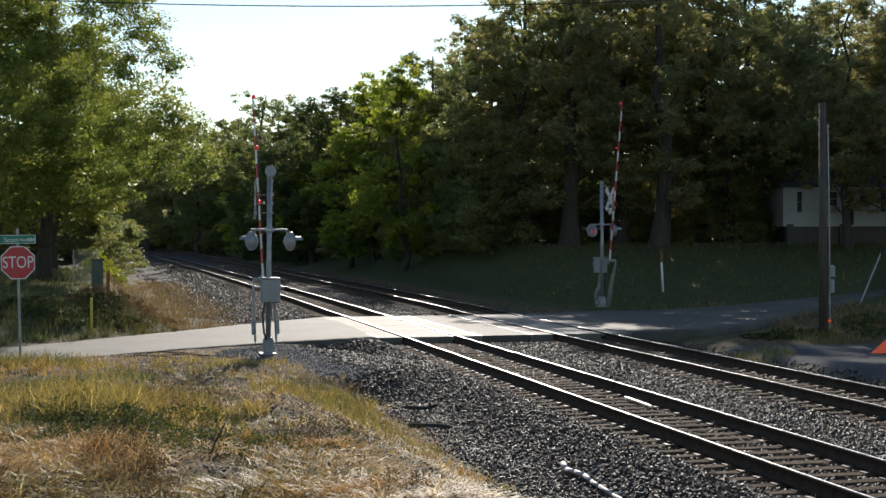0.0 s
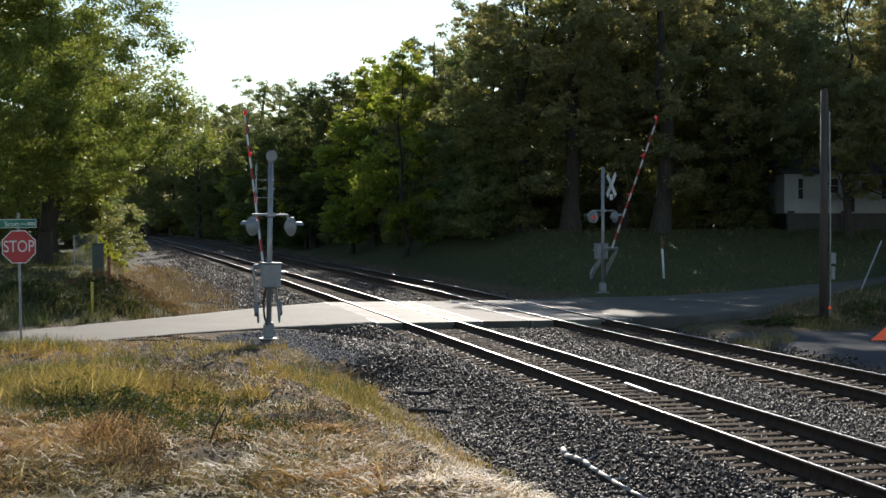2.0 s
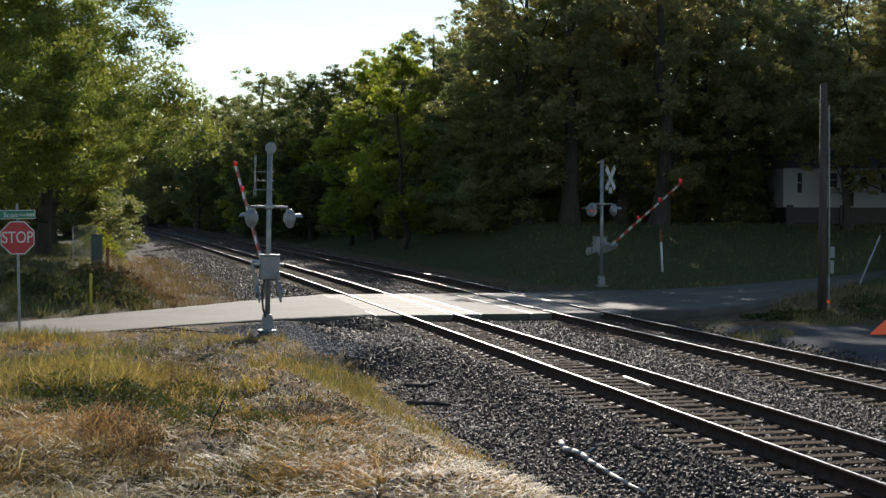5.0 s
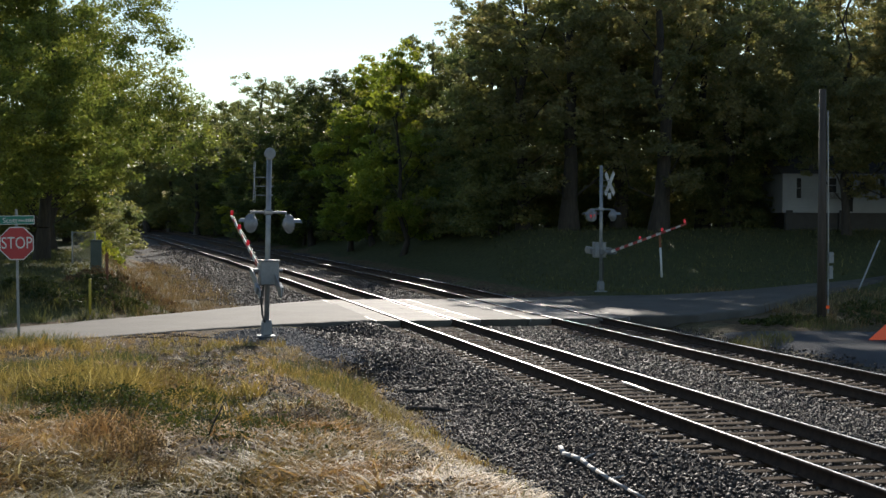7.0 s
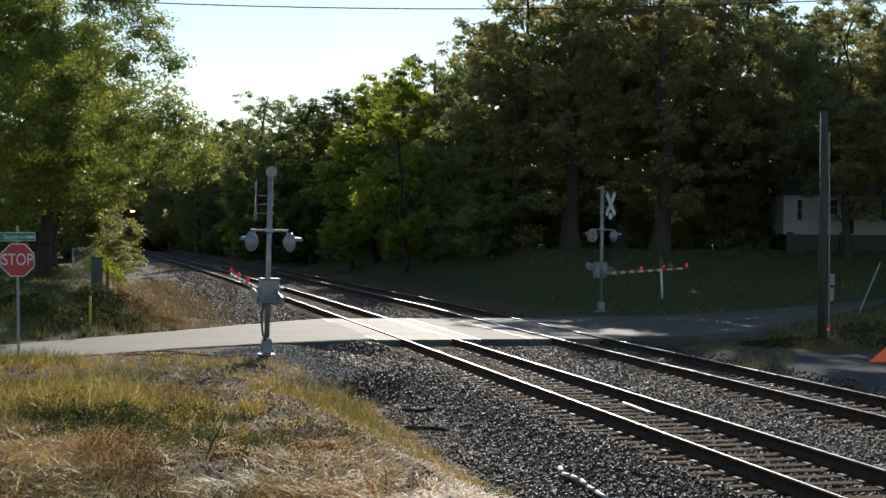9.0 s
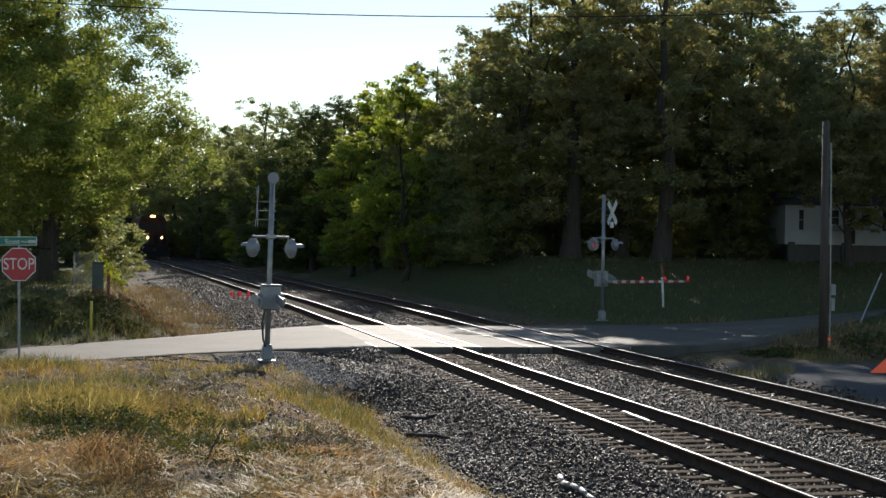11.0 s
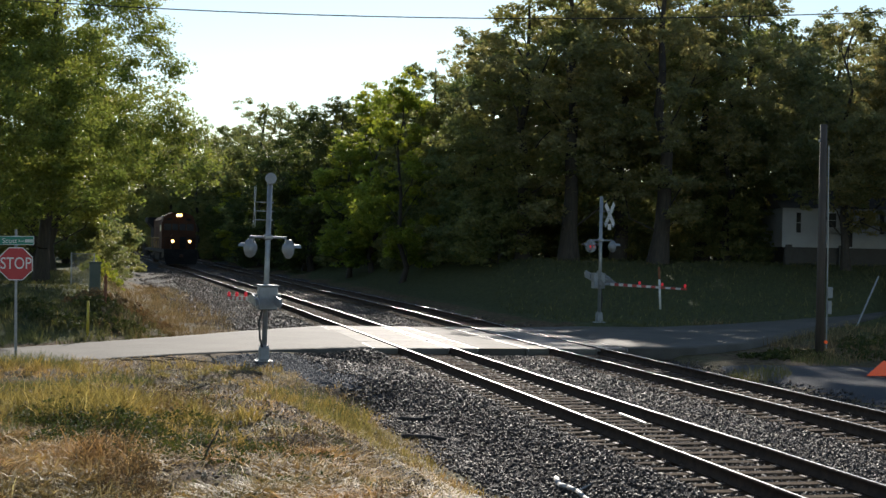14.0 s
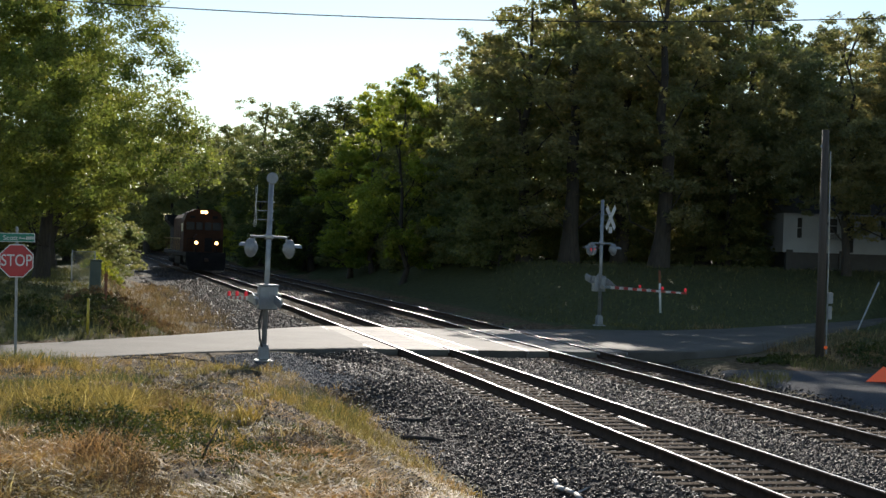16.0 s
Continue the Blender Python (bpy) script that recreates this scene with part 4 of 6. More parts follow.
ARM_TURN = 17.0
left_mast = signal_mast("crossing_signal", "grey crossing signal mast with bell, lamps and lowered gate", 4.40, True, 3.08, 2.80, 1.60, ((0.44, -68), (-0.36, 40)), (False, False))
left_mast.matrix_basis = mast_pose(-4.33, 36.32, -0.05, ARM_TURN, 0.9)
tagged(left_mast, group="crossing signals")
crossbuck(left_mast, -0.36, 3.82, -6.5)
right_mast = signal_mast("crossing_signal", "grey crossing signal mast with white crossbuck and flashing red lamps", 4.95, False, 3.26, 3.02, 1.66, ((0.46, 20), (-0.42, 100), (0.40, -75)), (True, False, False))
right_mast.matrix_basis = mast_pose(6.31, 58.02, -0.04, ARM_TURN + 180, 0.0)
tagged(right_mast, group="crossing signals")
crossbuck(right_mast, -0.36, 4.28)
for y, z in ((0.09, 3.82),):
    bm = B()
    box(bm, -0.36, 0, z - 0.02, 0.005, 0.34, 0.24)
    part("track_count_plate", bm, M["white"], right_mast)

left_arm = gate_arm(5.2, 18.0)
right_arm = gate_arm(6.6, 38.0)


# ---------------------------------------------------------------- signs and posts
def text_mesh(body, size, m, material, parent, name="lettering"):
    cu = bpy.data.curves.new("text", "FONT")
    cu.body, cu.size, cu.extrude = body, size, 0.002
    cu.align_x, cu.align_y = "CENTER", "CENTER"
    tmp = bpy.data.objects.new("text", cu)
    scene.collection.objects.link(tmp)
    bpy.context.view_layer.update()
    me_ = bpy.data.meshes.new_from_object(tmp.evaluated_get(bpy.context.evaluated_depsgraph_get()))
    bpy.data.objects.remove(tmp)
    bpy.data.curves.remove(cu)
    me_.materials.clear()
    me_.materials.append(material)
    ob = new(name, me_)
    ob.parent = parent
    ob.matrix_basis = m
    return ob


FACE = Matrix(((1, 0, 0, 0), (0, 0, -1, 0), (0, 1, 0, 0), (0, 0, 0, 1)))   # x, y of a sign to x, z; it looks along -y


def stop_sign(x, y, turn):
    z0 = hz(x, y)
    t = thing("stop_sign", "red octagonal stop sign with green street name plate above", "road sign", pose(x, y, z0, 0, -0.9, turn))
    top = 3.08 - z0
    zc = 2.30 - z0
    bm = B()
    box(bm, 0, 0.02, top / 2 - 0.1, 0.055, 0.012, top + 0.2)
    box(bm, -0.022, 0.008, top / 2 - 0.1, 0.012, 0.03, top + 0.2)
    box(bm, 0.022, 0.008, top / 2 - 0.1, 0.012, 0.03, top + 0.2)
    part("post", bm, M["galv"], t)
    R = 0.405
    octo = lambda r: [(r * math.cos(math.pi / 8 + k * math.pi / 4), r * math.sin(math.pi / 8 + k * math.pi / 4)) for k in range(8)]
    bm = B()
    prism(bm, octo(R), 0.012, 0.016, Matrix.Translation((0, 0, zc)) @ FACE)
    face = part("sign_border", bm, M["white"], t, "white border of the stop sign")
    bm = B()
    prism(bm, octo(R * 0.945), 0.0165, 0.019, Matrix.Translation((0, 0, zc)) @ FACE)
    part("sign_face", bm, M["stop_red"], face)
    text_mesh("STOP", 0.36, Matrix.Translation((0, 0, zc)) @ FACE @ Matrix.Translation((0, 0, 0.022)) @ Matrix.Diagonal((0.80, 1.05, 1, 1)), M["white"], face)
    zs = 2.83 - z0
    bm = B()
    box(bm, -0.06, -0.006, zs, 0.92, 0.004, 0.20)
    plate = part("street_name_sign", bm, M["white"], t, "green street name plate with white border")
    bm = B()
    box(bm, -0.06, -0.010, zs, 0.89, 0.003, 0.175)
    part("sign_face", bm, M["sign_green"], plate)
    text_mesh("Scott", 0.155, Matrix.Translation((-0.14, 0, zs - 0.012)) @ FACE @ Matrix.Translation((0, 0, 0.0135)), M["white"], plate)
    text_mesh("Ave", 0.09, Matrix.Translation((0.115, 0, zs - 0.012)) @ FACE @ Matrix.Translation((0, 0, 0.0135)), M["white"], plate)
    for dx in (0.24, 0.285, 0.33, 0.375):
        bm = B()
        box(bm, dx - 0.02, -0.0125, zs - 0.01, 0.026, 0.002, 0.07)
        part("number_bar", bm, M["white"], plate)
    return t


stop_sign(-9.61, 33.35, 8)


def utility_pole():
    x, y = 11.57, 44.55
    t = thing("utility_pole", "dark weathered wooden utility pole with grey conduit and meter box", "utility pole", pose(x, y, hz(x, y), 0, -0.2, 0))
    bm = B()
    cyl(bm, (0, 0, -0.4), (0, 0, 7.05), 0.145, 0.105, seg=18)
    part("pole", bm, M["pole_wood"], t, smooth=True)
    bm = B()
    tube(bm, [(0.19, -0.03, 0.25), (0.18, -0.03, 3.2), (0.15, -0.03, 6.4)], 0.022, 8)
    part("conduit", bm, M["galv"], t, "pale grey conduit up the pole's side")
    bm = B()
    box(bm, 0.26, -0.04, 1.95, 0.16, 0.14, 0.34, bevel=0.015)
    box(bm, 0.26, -0.04, 1.50, 0.12, 0.11, 0.40, bevel=0.015)
    part("meter_box", bm, M["alu"], t)
    bm = B()
    cyl(bm, (0.14, -0.15, 0.45), (0.14, -0.17, 0.45), 0.055, seg=12)
    part("reflector", bm, M["orange"], t, "small orange reflector")
    bm = B()
    box(bm, -0.13, -0.02, 6.55, 0.05, 0.05, 0.08)
    part("hook", bm, M["galv"], t)
    return t


utility_pole()


def marker_post(name, x, y, h, r, material, cap, label, lean=0.0, capmat=None):
    t = thing(name, label, "marker post", pose(x, y, hz(x, y), 0, lean, 0))
    bm = B()
    cyl(bm, (0, 0, -0.2), (0, 0, h), r, seg=12)
    part("post", bm, material, t, smooth=True)
    if cap:
        bm = B()
        cyl(bm, (0, 0, h - 0.002), (0, 0, h + cap), r * 1.15, r * 1.1, seg=12)
        cyl(bm, (0, 0, h + cap), (0, 0, h + cap + 0.03), r * 1.1, r * 0.5, seg=12)
        part("cap", bm, capmat, t)
    return t


marker_post("pipeline_marker", 10.0, 66.5, 1.35, 0.05, M["white"], 0.55, "white plastic pipeline marker with orange top", -3.0, M["rust_post"])
marker_post("yellow_marker", -10.3, 43.0, 1.05, 0.04, M["yellow_post"], 0, "short yellow plastic marker post in the ditch")
marker_post("rusty_marker", -10.94, 48.0, 0.72, 0.05, M["rust_post"], 0.22, "thin rusty steel post with orange reflector plate", 0, M["rust_post"])
marker_post("yellow_marker", px(190, 49), 49, 0.6, 0.03, M["rust_post"], 0, "short rusty stake on the weedy bank")


def guy_guard():
    x0, y0 = px(1524, 62), 62.0
    t = thing("guy_wire", "slanting guy wire with pale grey plastic guard", "guy wire", pose(x0, y0, hz(x0, y0), 0, 0, 0))
    d = Vector((1.25, 0.6, 2.6)).normalized()
    bm = B()
    cyl(bm, d * -0.2, d * 2.4, 0.036, seg=12)
    part("guard", bm, M["galv"], t)
    bm = B()
    cyl(bm, d * 2.3, d * 12.0, 0.008, seg=6)
    part("wire", bm, M["wire"], t)


guy_guard()


def work_sign():
    """A roll-up orange sign lying folded by the yard."""
    x, y = 11.5, 37.4
    t = thing("folded_work_sign", "bright orange fabric road work sign lying by the yard", "road sign", pose(x, y, hz(x, y) + 0.02, 0, 0, 10))
    bm = B()
    prism(bm, [(-0.62, 0), (0.55, 0), (0.7, 0.25), (0.1, 0.62)], -0.006, 0.006, pose(0, 0, 0.03, 34, 0, 0))
    part("fabric", bm, M["orange"], t)
    bm = B()
    cyl(bm, (-0.6, 0.02, 0.03), (0.65, 0.05, 0.03), 0.015, seg=8)
    cyl(bm, (0.1, 0.02, 0.02), (0.12, 0.50, 0.33), 0.012, seg=8)
    part("strut", bm, M["galv"], t)
    return t


work_sign()


def cabinet():
    x, y = px(172, 56.5), 56.5
    t = thing("utility_cabinet", "dull green utility cabinet at the lawn's corner", "cabinet", pose(x, y, hz(x, y), 0, 0, 15))
    bm = B()
    box(bm, 0, 0, 0.55, 0.42, 0.42, 1.3, bevel=0.02)
    part("body", bm, M["green_box"], t)
    bm = B()
    box(bm, 0, 0, 1.22, 0.48, 0.48, 0.06, bevel=0.015)
    part("lid", bm, M["green_box"], t)


cabinet()


def chain_fence():
    """A short chain-link fence by the lawn."""
    t = thing("chain_link_fence", "grey chain-link fence panel beside the lawn", "fence", pose(px(130, 61), 61, hz(px(130, 61), 61), 0, 0, 0))
    for x in (0.0, 0.95):
        bm = B()
        cyl(bm, (x, 0, -0.2), (x, 0, 1.35), 0.03, seg=10)
        part("post", bm, M["galv"], t)
    bm = B()
    cyl(bm, (0, 0, 1.3), (0.95, 0, 1.3), 0.02, seg=8)
    part("top_rail", bm, M["galv"], t)
    bm = B()
    for i in range(-13, 10):
        for sgn in (1, -1):
            x0 = i * 0.1 if sgn > 0 else 0.95 - i * 0.1
            z0_, z1_ = 0.05, 1.28
            x1 = x0 + sgn * (z1_ - z0_)
            lo, hi = 0.0, 0.95
            t0 = max(0, min(1, ((lo if sgn > 0 else hi) - x0) / (x1 - x0)))
            t1 = max(0, min(1, ((hi if sgn > 0 else lo) - x0) / (x1 - x0)))
            if t1 - t0 > 0.03:
                cyl(bm, (x0 + (x1 - x0) * t0, 0, z0_ + (z1_ - z0_) * t0), (x0 + (x1 - x0) * t1, 0, z0_ + (z1_ - z0_) * t1), 0.006, seg=4, caps=False)
    part("mesh", bm, M["galv"], t)


chain_fence()


# ---------------------------------------------------------------- house
def house():
    Y = 88.0
    x0, x1 = px(1388, Y), px(1720, Y)
    z0 = 3.18
    t = thing("house", "single-storey white house with dark windows on the hill", "house", pose(x0, Y, hz(x0 + 4, Y), 0, 0, 0))
    zb = z0 - hz(x0 + 4, Y)
    W, Hh, D = x1 - x0, 2.35, 7.0
    bm = B()
    # front wall in pieces round its openings
    def piece(xa, xb, za, zb_):
        if xb - xa > 0.01 and zb_ - za > 0.01:
            box(bm, (xa + xb) / 2, 0.08, zb + (za + zb_) / 2, xb - xa, 0.16, zb_ - za)
    # the third, tall one is added for a dark gap, not a known window
    openings = [(0.80, 1.14, 0.85, 2.1), (2.75, 3.25, 1.2, 2.1), (3.6, 4.25, 0.05, 2.15), (5.8, 6.15, 0.85, 2.1), (8.2, 8.9, 0.85, 2.1)]
    prev = 0
    for xa, xb, za, zt in openings:
        piece(prev, xa, 0, Hh)
        piece(xa, xb, 0, za)
        piece(xa, xb, zt, Hh)
        prev = xb
    piece(prev, W, 0, Hh)
    box(bm, 0.08, D / 2 + 0.1, zb + Hh / 2, 0.16, D - 0.1, Hh)
    box(bm, W - 0.08, D / 2 + 0.1, zb + Hh / 2, 0.16, D - 0.1, Hh)
    box(bm, W / 2, D, zb + Hh / 2, W, 0.16, Hh)
    part("wall", bm, M["house_shaded_white"], t)
    for i in range(12):
        bm = B()
        zc = zb + 0.10 + i * 0.19
        prevx = 0.0
        for xa, xb, za, zt in openings + [(W, W, 0, 0)]:
            hit = za - 0.05 < zc - zb < zt + 0.05
            if hit or xa == W:
                if xa - prevx > 0.05:
                    box(bm, (prevx + xa) / 2, -0.012, zc, xa - prevx, 0.024, 0.17, Euler((radians(4), 0, 0)).to_matrix())
                prevx = xb
        part("siding_board", bm, M["house_shaded_white"], t)
    for xa, xb, za, zt in openings:
        bm = B()
        for cx, cz, sx, sz in (((xa + xb) / 2, za, xb - xa + 0.12, 0.06), ((xa + xb) / 2, zt, xb - xa + 0.12, 0.06), (xa, (za + zt) / 2, 0.06, zt - za), (xb, (za + zt) / 2, 0.06, zt - za), ((xa + xb) / 2, (za + zt) / 2, xb - xa, 0.035)):
            box(bm, cx, -0.035, zb + cz, sx, 0.05, sz)
        w = part("window", bm, M["house_shaded_white"], t)
        bm = B()
        box(bm, (xa + xb) / 2, 0.06, zb + (za + zt) / 2, xb - xa, 0.01, zt - za)
        part("pane", bm, M["glass"], w)
    bm = B()
    box(bm, 3.0, -0.22, zb + 1.0, 0.6, 0.4, 0.38, bevel=0.02)
    ac = part("air_conditioner", bm, M["alu"], t, "grey window air conditioner")
    bm = B()
    for i in range(5):
        box(bm, 3.0, -0.425, zb + 0.87 + i * 0.065, 0.5, 0.012, 0.02)
    part("grille", bm, M["black"], ac)
    bm = B()
    prism(bm, [(-0.25, 0), (D + 0.25, 0), (D / 2, 1.2)], -0.15, W + 0.3, Matrix.Translation((0, 0, zb + Hh)) @ Matrix(((0, 0, 1, 0), (1, 0, 0, 0), (0, 1, 0, 0), (0, 0, 0, 1))))
    part("roof", bm, M["roof"], t)
    bm = B()
    box(bm, W / 2, D / 2, zb / 2 - 0.15, W - 0.3, D - 0.2, zb + 0.3 if zb > 0 else 0.3)
    part("skirting", bm, M["black"], t)
    for xp in (0.4, 3.6, 6.8):
        bm = B()
        box(bm, xp, 0.0, zb / 2, 0.4, 0.2, abs(zb) + 0.3)
        part("pier", bm, M["black"], t)


house()


# ---------------------------------------------------------------- overhead cable
def cable():
    t = thing("overhead_cable", "thin black overhead cable sagging across the sky", "cable")
    pts = [Vector((float(x), 30.0, 7.575 + 0.0031 * (x + 1.2) ** 2)) for x in np.linspace(-24, 22, 40)]
    verts, faces = [], []
    for p in pts:
        verts += [(p.x, p.y + 0.012 * math.cos(k * math.pi / 3), p.z + 0.012 * math.sin(k * math.pi / 3)) for k in range(6)]
    for i in range(len(pts) - 1):
        faces += [(i * 6 + k, i * 6 + (k + 1) % 6, i * 6 + 6 + (k + 1) % 6, i * 6 + 6 + k) for k in range(6)]
    w = new("wire", mesh_from("wire", verts, faces, M["wire"]))
    w.parent = t
    for p in (pts[0], pts[-1]):
        bm = B()
        g = hz(p.x, p.y)
        cyl(bm, (p.x, p.y, g - 0.4), (p.x, p.y, p.z + 0.3), 0.16, 0.12, seg=14)
        part("end_pole", bm, M["pole_wood"], t, "wooden pole that carries the cable")


cable()

# ---------------------------------------------------------------- loose ground cover
def scatter_mesh(name, v, f, material, label, category):
    return tagged(new(name, mesh_from(name, v, f, material)), label, category, kind="stuff")


def stones(rng, P, size):
    """Broken stones: eight-sided lumps with jittered corners, turned at random, resting at the points P."""
    n = len(P)
    base = np.array([(1, 0, 0), (-1, 0, 0), (0, 1, 0), (0, -1, 0), (0, 0, 1), (0, 0, -1)], float)
    V_ = base[None] * rng.uniform(0.55, 1.15, (n, 6, 1)) + rng.normal(0, 0.16, (n, 6, 3))
    V_ *= size.reshape(n, 1, 1) * np.array([1.15, 0.9, 0.7])
    q = rng.normal(0, 1, (n, 4))
    q /= np.linalg.norm(q, axis=1, keepdims=True)
    w, x, y, z = q.T
    R = np.stack([1 - 2 * (y * y + z * z), 2 * (x * y - z * w), 2 * (x * z + y * w), 2 * (x * y + z * w), 1 - 2 * (x * x + z * z), 2 * (y * z - x * w), 2 * (x * z - y * w), 2 * (y * z + x * w), 1 - 2 * (x * x + y * y)], -1).reshape(n, 3, 3)
    V_ = np.einsum("nij,nkj->nki", R, V_) + P[:, None, :]
    tri = np.array([(0, 2, 4), (2, 1, 4), (1, 3, 4), (3, 0, 4), (2, 0, 5), (1, 2, 5), (3, 1, 5), (0, 3, 5)])
    return V_.reshape(-1, 3), (tri[None] + 6 * np.arange(n)[:, None, None]).reshape(-1, 3)


def bed_points(rng, n, l0, l1, s0, s1):
    l, s = rng.uniform(l0, l1, n), rng.uniform(s0, s1, n)
    on_tie = np.zeros(n, bool)
    for tl in (TRACK_1, TRACK_2):
        ph = ((s - 10.0) / 0.495 + 0.5) % 1.0 - 0.5
        on_tie |= (np.abs(ph) < 0.26) & (np.abs(l - tl) < 1.28) & (rng.uniform(0, 1, n) > 0.06)
        for dl in (-GAUGE / 2, GAUGE / 2):
            on_tie |= np.abs(l - tl - dl) < 0.10
    on_tie |= (s > CROSS0 - 0.15) & (s < CROSS1 + 0.15)
    l, s = l[~on_tie], s[~on_tie]
    lb = l + bend(s)
    X, Y = lb * CT - s * ST, lb * ST + s * CT
    keep = (np.abs(X) < 0.34 * Y + 0.5) & (rng.uniform(0, 1, len(X)) < smooth(5.0, 6.0, l + 1.9 * smooth(48, 60, s[: len(l)]) + 0.3 * wob(X, Y, 1.7)) * (1 - smooth(16.0, 16.8, l)) + 0.02)
    X, Y = X[keep], Y[keep]
    return X, Y


rng = np.random.default_rng(77)
vv, ff, o = [], [], 0
for n, l0, l1, s0, s1, sz in ((52000, 5.0, 16.6, 14, 28, 0.036), (38000, 5.0, 16.8, 28, CROSS0, 0.042), (30000, 3.2, 17.0, CROSS1, 85, 0.05), (14000, 3.2, 17.0, 85, 140, 0.07)):
    X, Y = bed_points(rng, n, l0, l1, s0, s1)
    k = len(X)
    size = sz * rng.uniform(0.55, 1.35, k)
    v, f = stones(rng, np.stack([X, Y, height(X, Y) + size * 0.25], -1), size)
    vv.append(v)
    ff.append(f + o)
    o += len(v)
scatter_mesh("ballast_stones", np.concatenate(vv), np.concatenate(ff), M["ballast"], "loose broken grey ballast stones along the tracks", "gravel")


def blades(rng, X, Y, ln, width, lean, z_off=0.0, face_view=0.5):
    """Bent grass blades: each a quad and a narrower one on it, rooted at X, Y."""
    n = len(X)
    Z = height(X, Y) + z_off
    az = rng.uniform(0, 2 * math.pi, n)
    ba = rng.uniform(0, math.pi, n)
    w = width * rng.uniform(0.6, 1.3, n)
    d = np.stack([np.cos(az), np.sin(az)], -1)
    b = np.stack([np.cos(ba), np.sin(ba) * face_view, np.zeros(n)], -1)
    flat = lean > 1.2
    tilt = lean * (rng.uniform(0.88, 1.06, n) if flat else rng.uniform(0.3, 1.3, n))
    p0 = np.stack([X, Y, Z - 0.02], -1)

    def along(f, bend_):
        r = np.sin(tilt * bend_) * ln * f
        return p0 + np.stack([d[:, 0] * r, d[:, 1] * r, np.cos(np.minimum(tilt * bend_, 1.5)) * ln * f + 0.02], -1)
    p1, p2 = along(0.55, 0.92 if flat else 0.7), along(1.0, 1.0 if flat else 1.1)
    w3 = w[:, None]
    V_ = np.stack([p0 - b * w3, p0 + b * w3, p1 + b * w3 * 0.8, p1 - b * w3 * 0.8, p2 + b * w3 * 0.25, p2 - b * w3 * 0.25], 1)
    q = np.array([(0, 1, 2, 3), (3, 2, 4, 5)])
    return V_.reshape(-1, 3), (q[None] + 6 * np.arange(n)[:, None, None]).reshape(-1, 4)


def cover(name, parts, material, label, category="grass"):
    vv, ff, o = [], [], 0
    for v, f in parts:
        vv.append(v)
        ff.append(f + o)
        o += len(v)
    return scatter_mesh(name, np.concatenate(vv), np.concatenate(ff), material, label, category)


def field(rng, n, x0, x1, y0, y1, gate):
    X, Y = rng.uniform(x0, x1, n), y0 + (y1 - y0) * rng.uniform(0, 1, n) ** 1.15
    keep = (rng.uniform(0, 1, n) < gate(X, Y)) & (np.abs(X) < 0.33 * Y + 0.6) & (road_inside(X, Y) < 0.05) & (on_pad(X, Y) < 0.6)
    return X[keep], Y[keep]


def ell(X, Y):
    return X * CT + Y * ST


def patch(rng, n, x, y, rx, ry):
    r = np.sqrt(rng.uniform(0, 1, n))
    a_ = rng.uniform(0, 2 * math.pi, n)
    return x + rx * r * np.cos(a_), y + ry * r * np.sin(a_)


def tufts(rng, spots, k, r):
    """Many little tufts: k blades round each spot."""
    X = np.repeat(spots[0], k) + rng.normal(0, r, len(spots[0]) * k)
    Y = np.repeat(spots[1], k) + rng.normal(0, r, len(spots[0]) * k)
    return X, Y


rng = np.random.default_rng(78)
mound_gate = lambda X, Y: (1 - smooth(4.4, 5.8, ell(X, Y) + 0.4 * wob(X, Y, 1.3)))
parts = []
# straw lying flat
X, Y = field(rng, 52000, -9, 6, 9.5, 22, lambda X, Y: mound_gate(X, Y) * (0.12 + 0.88 * smooth(-0.35, 0.25, wob(X, Y, 1.3, 1.0))))
parts.append(blades(rng, X, Y, rng.uniform(0.06, 0.24, len(X)), 0.0062, 1.55, 0.014, 1.0))
X, Y = field(rng, 20000, -3.5, 5, 10, 30, lambda X, Y: mound_gate(X, Y) * smooth(1.5, 3.0, ell(X, Y)))
parts.append(blades(rng, X, Y, rng.uniform(0.05, 0.2, len(X)), 0.0045, 1.5, 0.008, 1.0))
X, Y = field(rng, 26000, -14, 5, 22, 37, lambda X, Y: mound_gate(X, Y))
parts.append(blades(rng, X, Y, rng.uniform(0.08, 0.24, len(X)), 0.006, 1.4, 0.01, 1.0))
X, Y = field(rng, 22000, -5.5, 1.0, 9.0, 14.5, lambda X, Y: smooth(-0.1, 0.35, wob(X, Y, 1.7, 6.0) + 0.55 * (X < -2.2) + 0.5 * (Y < 11.6)))
parts.append(blades(rng, X, Y, rng.uniform(0.1, 0.32, len(X)), 0.0055, 1.6, 0.02, 1.0))
X, Y = field(rng, 26000, -5.5, -0.4, 9.0, 15.5, lambda X, Y: smooth(-0.15, 0.3, wob(X, Y, 2.1, 3.0) + 0.45 * (X < -2.6)))
parts.append(blades(rng, X, Y, rng.uniform(0.12, 0.34, len(X)), 0.0075, 1.35, 0.03, 1.0))
cover("straw_litter", parts, M["straw"], "flattened pale straw lying over the mound", "straw")

parts = []
# short standing dry grass in little tufts over the mound
sp = field(rng, 2600, -12, 5, 9.5, 36, lambda X, Y: mound_gate(X, Y) * (wob(X, Y, 1.0, 4.0) > -0.1) * (0.12 + 0.88 * smooth(1.0, 1.9, np.abs(ell(X, Y) - 1.9))))
X, Y = tufts(rng, sp, 14, 0.07)
parts.append(blades(rng, X, Y, rng.uniform(0.06, 0.22, len(X)), 0.006, 0.9))
